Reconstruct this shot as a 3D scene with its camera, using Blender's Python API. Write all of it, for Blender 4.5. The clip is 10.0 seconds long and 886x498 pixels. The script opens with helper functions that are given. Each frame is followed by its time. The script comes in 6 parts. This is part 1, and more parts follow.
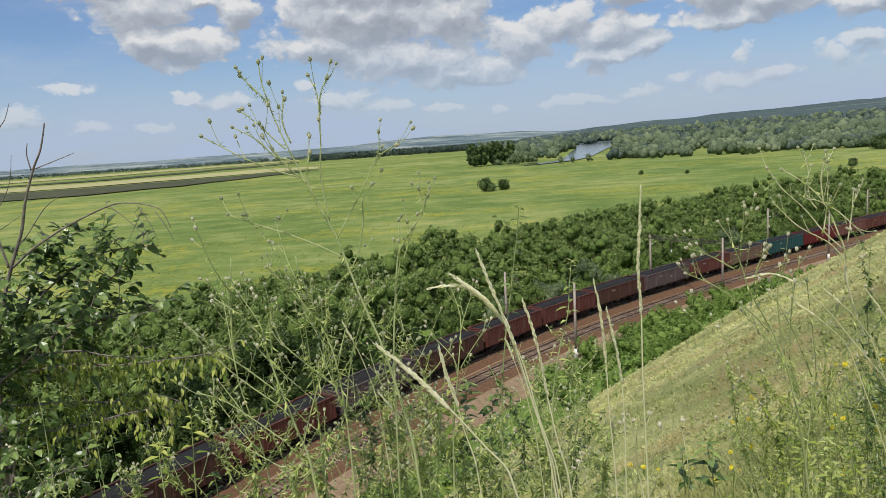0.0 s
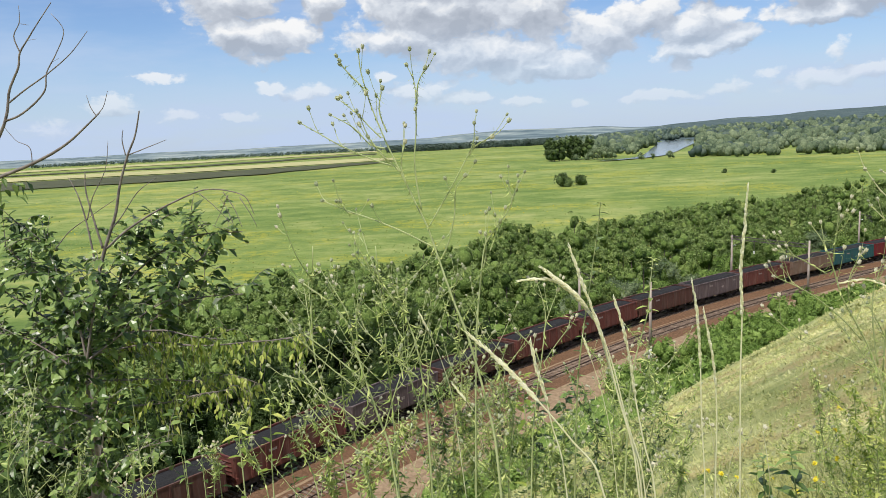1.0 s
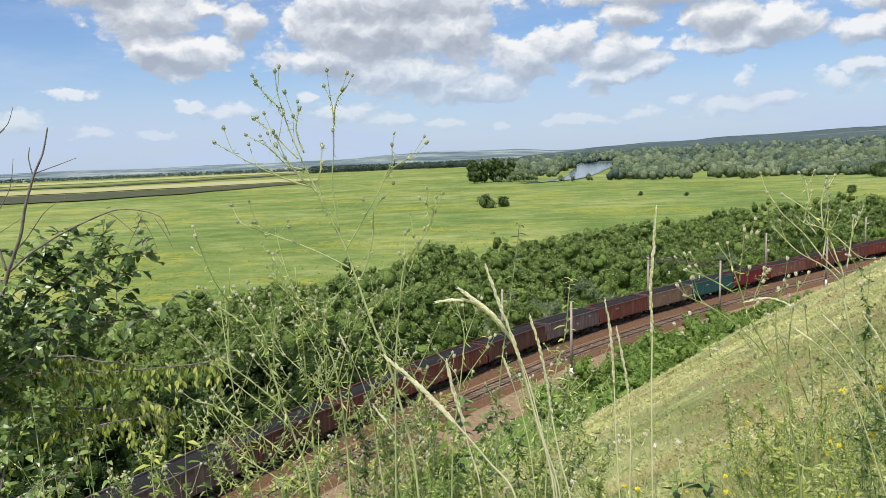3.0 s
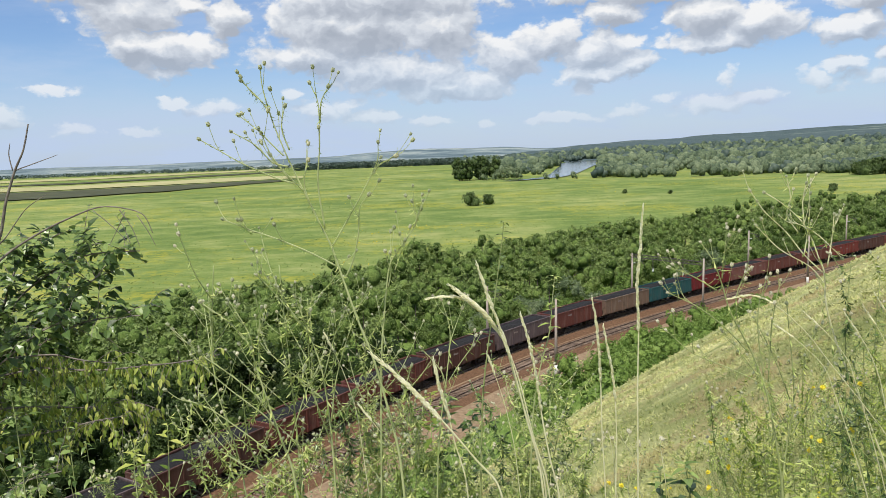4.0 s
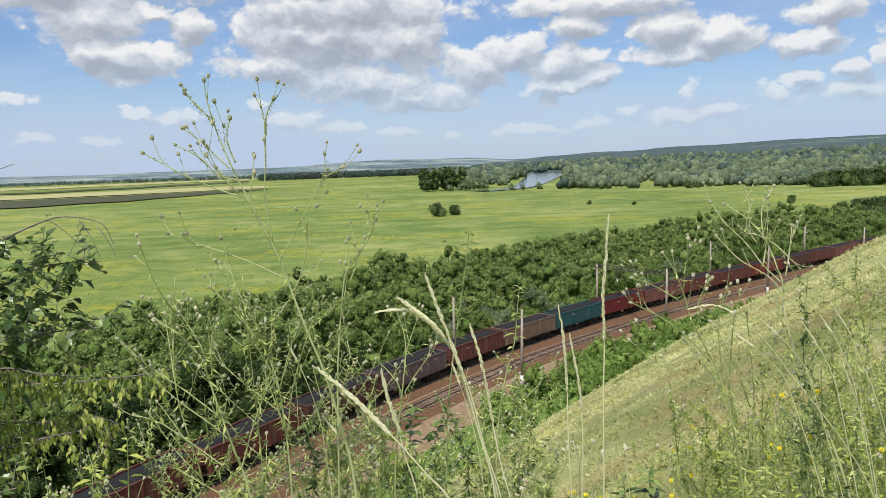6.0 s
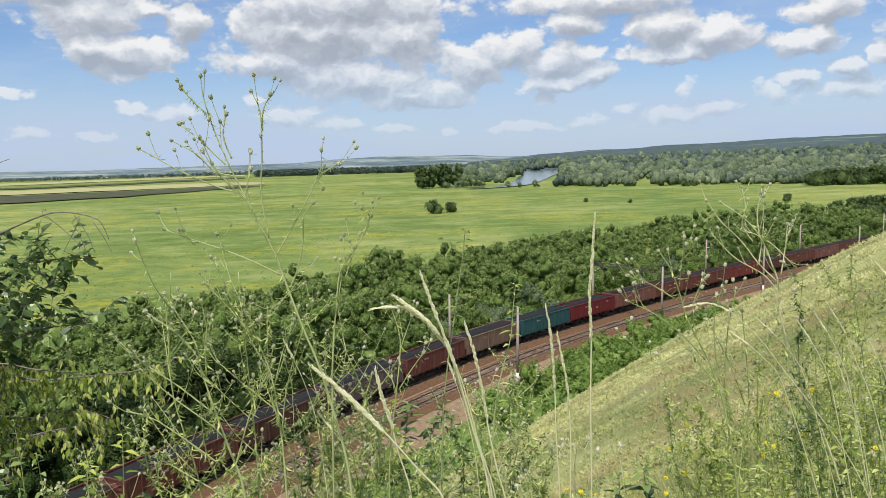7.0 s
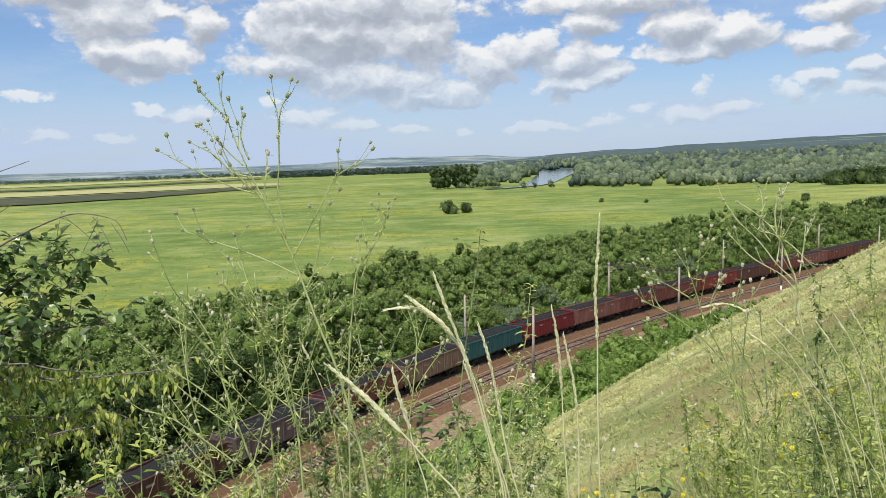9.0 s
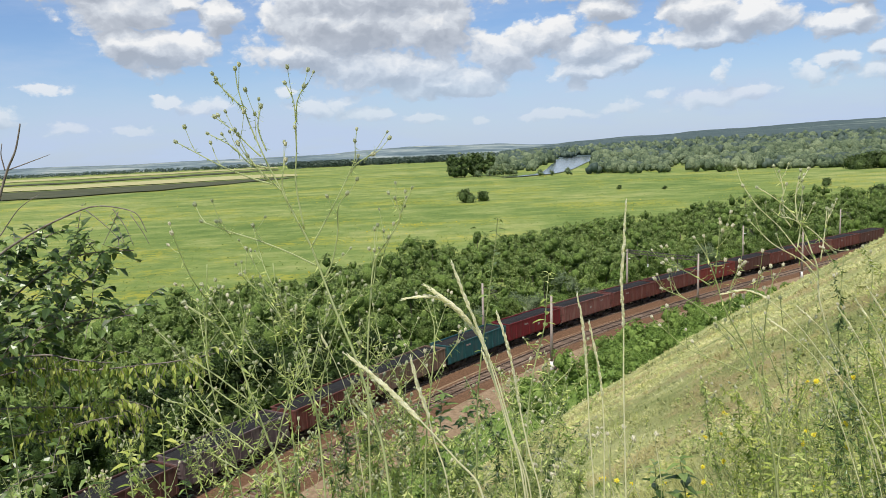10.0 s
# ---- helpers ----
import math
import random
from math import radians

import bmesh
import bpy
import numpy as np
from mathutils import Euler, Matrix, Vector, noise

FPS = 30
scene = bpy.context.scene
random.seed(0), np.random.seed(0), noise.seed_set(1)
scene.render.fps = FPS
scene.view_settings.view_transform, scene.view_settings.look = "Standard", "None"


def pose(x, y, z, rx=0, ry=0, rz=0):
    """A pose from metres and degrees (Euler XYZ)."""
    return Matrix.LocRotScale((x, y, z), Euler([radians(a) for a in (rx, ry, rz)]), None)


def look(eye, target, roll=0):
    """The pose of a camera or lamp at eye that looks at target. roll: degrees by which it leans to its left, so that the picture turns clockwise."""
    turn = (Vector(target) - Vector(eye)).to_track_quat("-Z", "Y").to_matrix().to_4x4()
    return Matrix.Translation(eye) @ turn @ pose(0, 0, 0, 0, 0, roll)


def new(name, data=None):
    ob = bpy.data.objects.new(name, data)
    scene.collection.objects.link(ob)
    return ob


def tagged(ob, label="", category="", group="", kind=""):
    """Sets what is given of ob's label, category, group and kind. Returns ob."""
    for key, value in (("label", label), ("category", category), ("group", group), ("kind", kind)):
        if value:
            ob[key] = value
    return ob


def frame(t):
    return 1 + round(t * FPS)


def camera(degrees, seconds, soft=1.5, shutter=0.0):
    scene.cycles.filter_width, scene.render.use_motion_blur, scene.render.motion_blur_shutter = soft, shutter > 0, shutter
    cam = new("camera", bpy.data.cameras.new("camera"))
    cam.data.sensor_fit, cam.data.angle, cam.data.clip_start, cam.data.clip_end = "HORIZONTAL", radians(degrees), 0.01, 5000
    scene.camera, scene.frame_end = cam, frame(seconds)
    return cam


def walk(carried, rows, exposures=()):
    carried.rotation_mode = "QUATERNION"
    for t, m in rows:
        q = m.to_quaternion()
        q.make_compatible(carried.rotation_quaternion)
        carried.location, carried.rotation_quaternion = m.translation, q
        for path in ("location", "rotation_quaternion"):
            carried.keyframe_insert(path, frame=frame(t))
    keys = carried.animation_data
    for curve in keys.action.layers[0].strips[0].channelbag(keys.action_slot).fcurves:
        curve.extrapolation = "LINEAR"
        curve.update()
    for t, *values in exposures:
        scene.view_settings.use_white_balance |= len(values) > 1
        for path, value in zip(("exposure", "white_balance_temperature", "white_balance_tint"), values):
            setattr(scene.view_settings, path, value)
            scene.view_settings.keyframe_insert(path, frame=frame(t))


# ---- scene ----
cam = camera(59.0, 10.0, soft=0.7)
EYE = Vector((0.0, 0.0, 28.6))
# seconds, sideways drift, yaw, pitch, roll of the hand-held camera
LOOKS = [(0, 0, 4.14, -7.85, -4.03), (0.5, -0.012, 8.57, -8.55, -4.16), (1, -0.012, 9.62, -8.01, -3.01),
         (1.5, -0.011, 8.26, -7.52, -2.07), (2, -0.01, 6.66, -7.18, -2.05), (2.5, -0.007, 5.36, -6.89, -2.13),
         (3, -0.004, 3.94, -6.74, -2.41), (4.5, -0.002, 2.34, -7.03, -2.26), (5, 0, 1.34, -6.49, -2.45),
         (5.5, 0, 0.59, -6.2, -2.27), (7, 0, 0.07, -6.49, -1.75), (7.5, 0, 0, -6.5, -1.4), (8, 0, -0.05, -6.45, -1.42),
         (8.5, 0, 0.32, -6.29, -1.8), (9, 0, 1.19, -6.42, -1.96), (9.5, 0, 1.88, -6.79, -2.11), (10, 0, 2.5, -7.18, -2.65)]


def hand(dx, yaw, pitch, roll):
    turn = Euler((0, 0, radians(yaw))).to_matrix() @ Euler((radians(90 + pitch), 0, 0)).to_matrix() @ Euler((0, 0, radians(roll))).to_matrix()
    return Matrix.Translation(EYE + Vector((dx, 0, 0))) @ turn.to_4x4()


walk(cam, [(t, hand(dx, a, b, c)) for t, dx, a, b, c in LOOKS], exposures=[(0, -0.27), (0.5, -0.04), (1, 0.08), (2, 0.08), (3, 0.05), (4.5, 0.02), (5.5, -0.02), (7.5, -0.01), (10, 0.02)])

# ---- light ----
SUN_UP, SUN_AZ = 62.0, 196.0            # degrees above the horizon; clockwise from +y
sun = new("sun", bpy.data.lights.new("sun", "SUN"))
sun.data.energy, sun.data.angle, sun.data.color = 5.0, radians(0.5), (1.0, 0.95, 0.87)
_a, _e = radians(SUN_AZ), radians(SUN_UP)
TO_SUN = Vector((math.sin(_a) * math.cos(_e), math.cos(_a) * math.cos(_e), math.sin(_e)))
sun.matrix_world = look(TO_SUN * 100, (0, 0, 0))


class Nodes:
    """Short hand for building node trees."""

    def __init__(self, tree):
        self.tree, self.n = tree, tree.nodes

    def add(self, kind, **kw):
        node = self.n.new(kind)
        for key, value in kw.items():
            if key == "inputs":
                for k, v in value.items():
                    self.put(node.inputs[k], v)
            else:
                setattr(node, key, value)
        return node

    def put(self, socket, v):
        if isinstance(v, bpy.types.NodeSocket):
            self.tree.links.new(v, socket)
        elif isinstance(v, bpy.types.Node):
            self.tree.links.new(v.outputs[0], socket)
        else:
            socket.default_value = v

    def math(self, op, a, b=0.0, c=0.0, clamp=False):
        node = self.add("ShaderNodeMath", operation=op, use_clamp=clamp)
        for i, v in enumerate((a, b, c)):
            self.put(node.inputs[i], v)
        return node.outputs[0]

    def vec(self, op, a, b=(0, 0, 0), c=(0, 0, 0)):
        node = self.add("ShaderNodeVectorMath", operation=op)
        for i, v in enumerate((a, b, c)):
            if i < len(node.inputs):
                self.put(node.inputs[i], v)
        return node.outputs["Value"] if op in ("LENGTH", "DOT_PRODUCT", "DISTANCE") else node.outputs[0]

    def noise(self, vector, scale, detail=4.0, rough=0.55, distort=0.0, color=False):
        node = self.add("ShaderNodeTexNoise", inputs={"Scale": scale, "Detail": detail, "Roughness": rough, "Distortion": distort})
        if vector is not None:
            self.put(node.inputs["Vector"], vector)
        return node.outputs["Color" if color else "Fac"]

    def ramp(self, fac, *stops):
        node = self.add("ShaderNodeValToRGB")
        el = node.color_ramp.elements
        while len(el) < len(stops):
            el.new(0.5)
        for e, (p, c) in zip(el, stops):
            e.position, e.color = p, (*c, 1) if len(c) == 3 else c
        self.put(node.inputs[0], fac)
        return node.outputs[0]

    def step(self, v, lo, hi):
        node = self.add("ShaderNodeMapRange", interpolation_type="SMOOTHSTEP")
        for i, x in enumerate((v, lo, hi, 0.0, 1.0)):
            self.put(node.inputs[i], x)
        return node.outputs[0]

    def mix(self, fac, a, b, blend="MIX"):
        node = self.add("ShaderNodeMix", data_type="RGBA", blend_type=blend)
        self.put(node.inputs[0], fac)
        for i, v in ((6, a), (7, b)):
            if isinstance(v, (tuple, list)):
                v = (*v, 1) if len(v) == 3 else v
            self.put(node.inputs[i], v)
        return node.outputs[2]


# clouds: azimuth, height (degrees), half width, half height
BIG_CLOUDS = [(-23.6, 10.1, 3.7, 1.9), (-21.6, 7.8, 4.1, 1.3), (-17.1, 9.6, 1.7, 1.2), (-19.4, 10.5, 1.2, 0.7), (-23.6, 8.0, 1.9, 1.2), (-6.9, 10.9, 8.3, 2.1), (-11.8, 7.0, 3.9, 1.3),
              (-8.6, 9.0, 6.8, 2.5), (-2.4, 8.5, 3.5, 2.3), (-5.5, 5.9, 5.8, 1.5), (-1.9, 4.8, 5.4, 1.1), (5.2, 7.5, 3.1, 1.7), (8.6, 6.7, 3.0, 1.4), (11.4, 5.8, 1.6, 0.8),
              (2.8, 6.5, 2.7, 1.5), (8.2, 5.1, 2.9, 0.7), (12.1, 10.6, 7.9, 1.1), (9.4, 9.2, 2.6, 1.0), (15.9, 8.5, 2.9, 1.5), (19.0, 7.9, 3.1, 1.6), (16.7, 6.9, 4.1, 0.8),
              (25.5, 8.8, 2.5, 1.0), (24.5, 6.9, 2.3, 0.8), (25.4, 7.3, 1.2, 0.7), (27.1, 5.2, 1.2, 0.7), (29.2, 5.8, 0.9, 0.9), (24.3, 4.7, 1.5, 0.6), (-25.8, 12.0, 5.0, 1.7),
              (-17.1, 13.2, 5.0, 2.1), (21.0, 11.7, 6.6, 1.7), (31.9, 7.8, 2.9, 1.2), (32.9, 5.4, 2.5, 1.1), (-8.4, 13.4, 9.1, 2.1)]
SMALL_CLOUDS = [(22.8, 4.0, 1.0, 0.6), (26.5, 3.8, 3.3, 0.8), (28.6, 3.5, 1.2, 0.6), (17.3, 4.3, 0.7, 0.7), (18.7, 2.9, 1.6, 0.6), (13.4, 3.3, 0.8, 0.4), (16.4, 2.6, 2.5, 0.5),
              (7.6, 4.1, 0.7, 0.7), (-19.1, 3.7, 1.8, 0.5), (-20.9, 4.1, 0.9, 0.3), (-13.3, 4.7, 0.8, 0.4), (-9.4, 3.7, 1.2, 0.7), (-11.2, 3.3, 1.6, 0.8), (-7.7, 2.9, 2.5, 0.5),
              (-27.1, 2.3, 1.8, 0.5), (-28.5, 5.0, 1.5, 0.25), (-23.6, 2.3, 1.2, 0.3), (0.7, 2.0, 0.7, 0.3), (10.6, 2.4, 1.7, 0.5), (6.2, 2.2, 2.5, 0.4), (-3.2, 2.4, 2.1, 0.4),
              (31.5, 3.5, 2.1, 0.8), (-21.7, 6.2, 1.2, 0.7), (-31.7, 3.1, 1.7, 0.7), (-36.3, 1.9, 2.5, 0.6)]


def cloud_group():
    g = bpy.data.node_groups.new("cloud_field", "ShaderNodeTree")
    g.interface.new_socket("Place", in_out="INPUT", socket_type="NodeSocketVector")
    g.interface.new_socket("Mass", in_out="OUTPUT", socket_type="NodeSocketFloat")
    b = Nodes(g)
    p = b.add("NodeGroupInput").outputs[0]
    best = None
    for k, (az, el, w, h) in enumerate(BIG_CLOUDS + SMALL_CLOUDS):
        d = b.vec("LENGTH", b.vec("MULTIPLY", b.vec("SUBTRACT", p, (az, el, 0)), (1 / w, 1 / h, 0)))
        thick = 1.0 if k < len(BIG_CLOUDS) else 0.5
        v = b.math("MULTIPLY", b.math("SUBTRACT", 1.0, d), thick)
        best = v if best is None else b.math("SMOOTH_MAX", best, v, 0.1)
    # the rest of the sky, out of sight, is broken cloud as well
    n = b.noise(b.vec("MULTIPLY", p, (0.05, 0.11, 0)), 1.0, 2.0)
    sep = b.add("ShaderNodeSeparateXYZ", inputs={0: p})
    high = b.step(sep.outputs[1], 13.0, 17.0)
    side = b.step(b.math("ABSOLUTE", sep.outputs[0]), 36.0, 42.0)
    rest = b.math("MULTIPLY", b.math("MAXIMUM", high, side), b.math("MULTIPLY_ADD", n, 5.0, -2.6))
    rest = b.math("SUBTRACT", rest, b.math("MULTIPLY", b.math("SUBTRACT", 1.0, b.math("MAXIMUM", high, side)), 3.0))
    best = b.math("MAXIMUM", best, rest)
    # heaped, rounded billows at three sizes
    for scale, amount in ((0.42, 0.62), (1.05, 0.34), (2.6, 0.16)):
        heap = b.add("ShaderNodeTexVoronoi", feature="SMOOTH_F1", inputs={"Vector": b.vec("MULTIPLY", p, (1.0, 1.35, 0)), "Scale": scale, "Smoothness": 0.35})
        best = b.math("MULTIPLY_ADD", b.math("SUBTRACT", 0.45, heap.outputs["Distance"]), amount, best)
    out = b.add("NodeGroupOutput")
    b.put(out.inputs[0], best)
    return g


def make_world():
    world = bpy.data.worlds.new("summer_sky")
    scene.world = world
    world.use_nodes = True
    world.node_tree.nodes.clear()
    b = Nodes(world.node_tree)
    sky = b.add("ShaderNodeTexSky", sky_type="NISHITA", sun_disc=False, sun_elevation=_e, sun_rotation=_a, air_density=1.0, dust_density=0.4, ozone_density=2.5)
    way = b.add("ShaderNodeTexCoord").outputs["Generated"]
    sep = b.add("ShaderNodeSeparateXYZ", inputs={0: way})
    deg = 180 / math.pi
    az = b.math("MULTIPLY", b.math("ARCTAN2", sep.outputs[0], sep.outputs[1]), deg)
    el = b.math("MULTIPLY", b.math("ARCSINE", sep.outputs[2]), deg)
    p = b.add("ShaderNodeCombineXYZ", inputs={0: az, 1: el}).outputs[0]
    warp = b.vec("SUBTRACT", b.noise(b.vec("MULTIPLY", p, (0.5, 0.75, 1)), 1.0, 5.0, 0.55, color=True), (0.5, 0.5, 0.5))
    q = b.vec("MULTIPLY_ADD", warp, (2.0, 1.5, 0), p)
    field = cloud_group()

    def mass(v):
        node = b.add("ShaderNodeGroup", node_tree=field)
        b.put(node.inputs[0], v)
        return node.outputs[0]
    curl = b.math("SUBTRACT", b.noise(b.vec("MULTIPLY", p, (1.5, 2.2, 1)), 1.0, 6.0, 0.62), 0.5)
    here = b.math("MULTIPLY_ADD", curl, 0.5, mass(q))
    above = mass(b.vec("ADD", q, (-0.25, 0.75, 0)))
    cover = b.step(here, -0.2, 0.16)
    lit = b.math("MULTIPLY_ADD", b.math("SUBTRACT", here, above), 0.95, b.math("MULTIPLY_ADD", here, -0.32, 0.63))
    tone = b.ramp(lit, (0.1, (0.4, 0.44, 0.51)), (0.42, (0.5, 0.54, 0.61)), (0.66, (0.65, 0.69, 0.75)), (0.98, (0.9, 0.9, 0.9)))
    # thin haze of the lower air
    low = b.math("SUBTRACT", 1.0, b.step(el, -1.5, 9.0))
    strength = 0.105
    blue = b.vec("MULTIPLY", sky.outputs[0], (strength * 0.84, strength * 0.95, strength * 1.16))
    veil = b.noise(b.vec("MULTIPLY", p, (0.06, 0.25, 1)), 1.0, 5.0, 0.6)
    haze = b.math("MULTIPLY_ADD", b.step(veil, 0.38, 0.72), 0.5, b.math("MULTIPLY", low, 0.8), clamp=True)
    air = b.mix(haze, blue, (0.5, 0.61, 0.8))
    thin = b.math("MULTIPLY", cover, b.math("SUBTRACT", 0.97, b.math("MULTIPLY", low, 0.95)))
    col = b.mix(thin, air, tone)
    bg = b.add("ShaderNodeBackground", inputs={"Color": col, "Strength": 1.0})
    out = b.add("ShaderNodeOutputWorld")
    b.put(out.inputs[0], bg)


make_world()


# ---- materials ----
def material(name, build, rough=0.8, metal=0.0, thin=0.0, spec=0.5):
    """build(b, place, island) gives (colour, height or None). thin: share of light let through, for leaves."""
    m = bpy.data.materials.new(name)
    m.use_nodes = True
    m.node_tree.nodes.clear()
    b = Nodes(m.node_tree)
    place = b.add("ShaderNodeTexCoord").outputs["Object"]
    col, height, *more = build(b, place)
    bsdf = b.add("ShaderNodeBsdfPrincipled", inputs={"Base Color": col, "Roughness": more[0] if more else rough, "Metallic": metal, "Specular IOR Level": spec})
    if height is not None:
        bump = b.add("ShaderNodeBump", inputs={"Strength": 0.6, "Distance": height[1], "Height": height[0]})
        b.put(bsdf.inputs["Normal"], bump)
    last = bsdf
    if thin:
        tr = b.add("ShaderNodeBsdfTranslucent", inputs={"Color": col})
        last = b.add("ShaderNodeMixShader", inputs={0: thin, 1: bsdf, 2: tr})
    out = b.add("ShaderNodeOutputMaterial")
    b.put(out.inputs[0], last)
    return m


def island(b):
    return b.add("ShaderNodeNewGeometry").outputs["Random Per Island"]


def random_of(b):
    return b.add("ShaderNodeObjectInfo").outputs["Random"]


def position(b):
    return b.add("ShaderNodeNewGeometry").outputs["Position"]


def leafy(name, dark, mid, light, thin=0.35, rough=0.55, patch=0.0, spec=0.3, each=0.0):
    def build(b, place):
        v = island(b)
        if patch:
            v = b.math("ADD", b.math("MULTIPLY_ADD", v, 0.5, -0.35), b.math("MULTIPLY", b.noise(position(b), patch, 4.0, 0.6), 1.25))
        if each:
            v = b.math("MULTIPLY_ADD", b.math("SUBTRACT", random_of(b), 0.5), each, v)
        return b.ramp(v, (0.05, dark), (0.5, mid), (0.95, light)), None
    return material(name, build, rough, thin=thin, spec=spec)


M = {}
M["woods"] = leafy("woodland_leaf", (0.045, 0.08, 0.018), (0.125, 0.185, 0.046), (0.25, 0.325, 0.1), 0.28, patch=0.13, each=0.5)
M["willow"] = leafy("willow_leaf", (0.075, 0.11, 0.05), (0.155, 0.205, 0.1), (0.27, 0.32, 0.18), 0.2, patch=0.13, each=0.4)
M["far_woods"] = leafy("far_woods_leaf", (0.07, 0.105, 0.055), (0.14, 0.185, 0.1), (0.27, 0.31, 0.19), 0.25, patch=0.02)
M["verge_leaf"] = leafy("verge_leaf", (0.09, 0.16, 0.028), (0.17, 0.265, 0.052), (0.26, 0.36, 0.09), 0.3, patch=0.3, each=0.5)
M["verge_grass"] = leafy("verge_grass_blade", (0.12, 0.19, 0.035), (0.2, 0.3, 0.06), (0.32, 0.41, 0.11), 0.35, 0.6, patch=0.25)
# woodland leaf made much darker: deep shade of the wood as base colour
M["alder"] = leafy("dark_alder_leaf", (0.013, 0.028, 0.007), (0.033, 0.058, 0.014), (0.085, 0.13, 0.032), 0.15, patch=0.3, each=0.5)
M["poplar"] = leafy("poplar_leaf", (0.035, 0.06, 0.018), (0.072, 0.112, 0.034), (0.14, 0.19, 0.065), 0.25, patch=0.1, each=0.4)
# leaf green turned bluish to carry the haze of the far belt
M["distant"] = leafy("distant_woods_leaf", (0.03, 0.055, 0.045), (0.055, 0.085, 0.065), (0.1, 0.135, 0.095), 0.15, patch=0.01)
M["tussock"] = leafy("tussock_grass", (0.11, 0.16, 0.04), (0.17, 0.22, 0.06), (0.26, 0.29, 0.09), 0.25, 0.8, spec=0.1)
M["gold"] = leafy("meadow_flower", (0.3, 0.28, 0.04), (0.45, 0.38, 0.03), (0.58, 0.47, 0.04), 0.25, 0.8, spec=0.1)


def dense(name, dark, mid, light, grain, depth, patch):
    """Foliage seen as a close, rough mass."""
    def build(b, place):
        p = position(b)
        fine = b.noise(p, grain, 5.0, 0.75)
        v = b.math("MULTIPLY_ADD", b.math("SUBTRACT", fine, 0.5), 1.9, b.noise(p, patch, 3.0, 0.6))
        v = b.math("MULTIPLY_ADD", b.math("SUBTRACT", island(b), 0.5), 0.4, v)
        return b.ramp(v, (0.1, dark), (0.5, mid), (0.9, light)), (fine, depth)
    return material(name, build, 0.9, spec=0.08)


# darker copies of the leaf colours, painting the shade inside crowns
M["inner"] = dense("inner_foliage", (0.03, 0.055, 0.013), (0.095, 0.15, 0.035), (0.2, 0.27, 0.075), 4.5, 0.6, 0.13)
M["shaded_wood_inner"] = dense("inner_alder_foliage", (0.008, 0.018, 0.004), (0.027, 0.048, 0.011), (0.08, 0.12, 0.03), 3.6, 0.6, 0.3)
M["verge_shaded_inner"] = dense("inner_verge_foliage", (0.06, 0.105, 0.02), (0.13, 0.2, 0.045), (0.22, 0.3, 0.08), 3.0, 0.4, 0.3)
M["poplar_shaded_inner"] = dense("inner_poplar_foliage", (0.02, 0.036, 0.01), (0.055, 0.085, 0.026), (0.12, 0.165, 0.055), 2.2, 0.6, 0.2)
M["willow_shaded_inner"] = dense("inner_willow_foliage", (0.05, 0.08, 0.035), (0.115, 0.155, 0.075), (0.23, 0.275, 0.15), 2.6, 0.4, 0.13)
M["far_shaded_inner"] = dense("far_crown_foliage", (0.045, 0.07, 0.045), (0.115, 0.15, 0.085), (0.22, 0.26, 0.15), 0.5, 2.5, 0.02)
M["bark"] = material("bark", lambda b, p: (b.ramp(b.noise(b.vec("MULTIPLY", p, (6, 6, 1.2)), 3.0, 6.0), (0.3, (0.05, 0.04, 0.03)), (0.7, (0.17, 0.14, 0.11))), (b.noise(p, 20.0), 0.01)), 0.9)


def slope_patches(b, p, col):
    """Drifts of olive herbs, bleached grass, dry brown litter and yellow bloom over the hillside."""
    for shift, scale, lo, hi, amount, tint in (((0, 0, 0), 0.15, 0.45, 0.6, 0.6, (0.17, 0.2, 0.065)), ((17, 5, 2), 0.11, 0.5, 0.66, 0.35, (0.5, 0.53, 0.31)),
                                               ((31, 7, 3), 0.36, 0.5, 0.63, 0.55, (0.36, 0.265, 0.14)), ((3, 57, 9), 0.4, 0.54, 0.66, 0.35, (0.58, 0.53, 0.14)), ((9, 2, 41), 0.75, 0.53, 0.62, 0.5, (0.16, 0.2, 0.06))):
        n = b.noise(b.vec("ADD", p, shift), scale, 6.0, 0.72)
        col = b.mix(b.math("MULTIPLY", b.step(n, lo, hi), amount), col, tint)
    return col


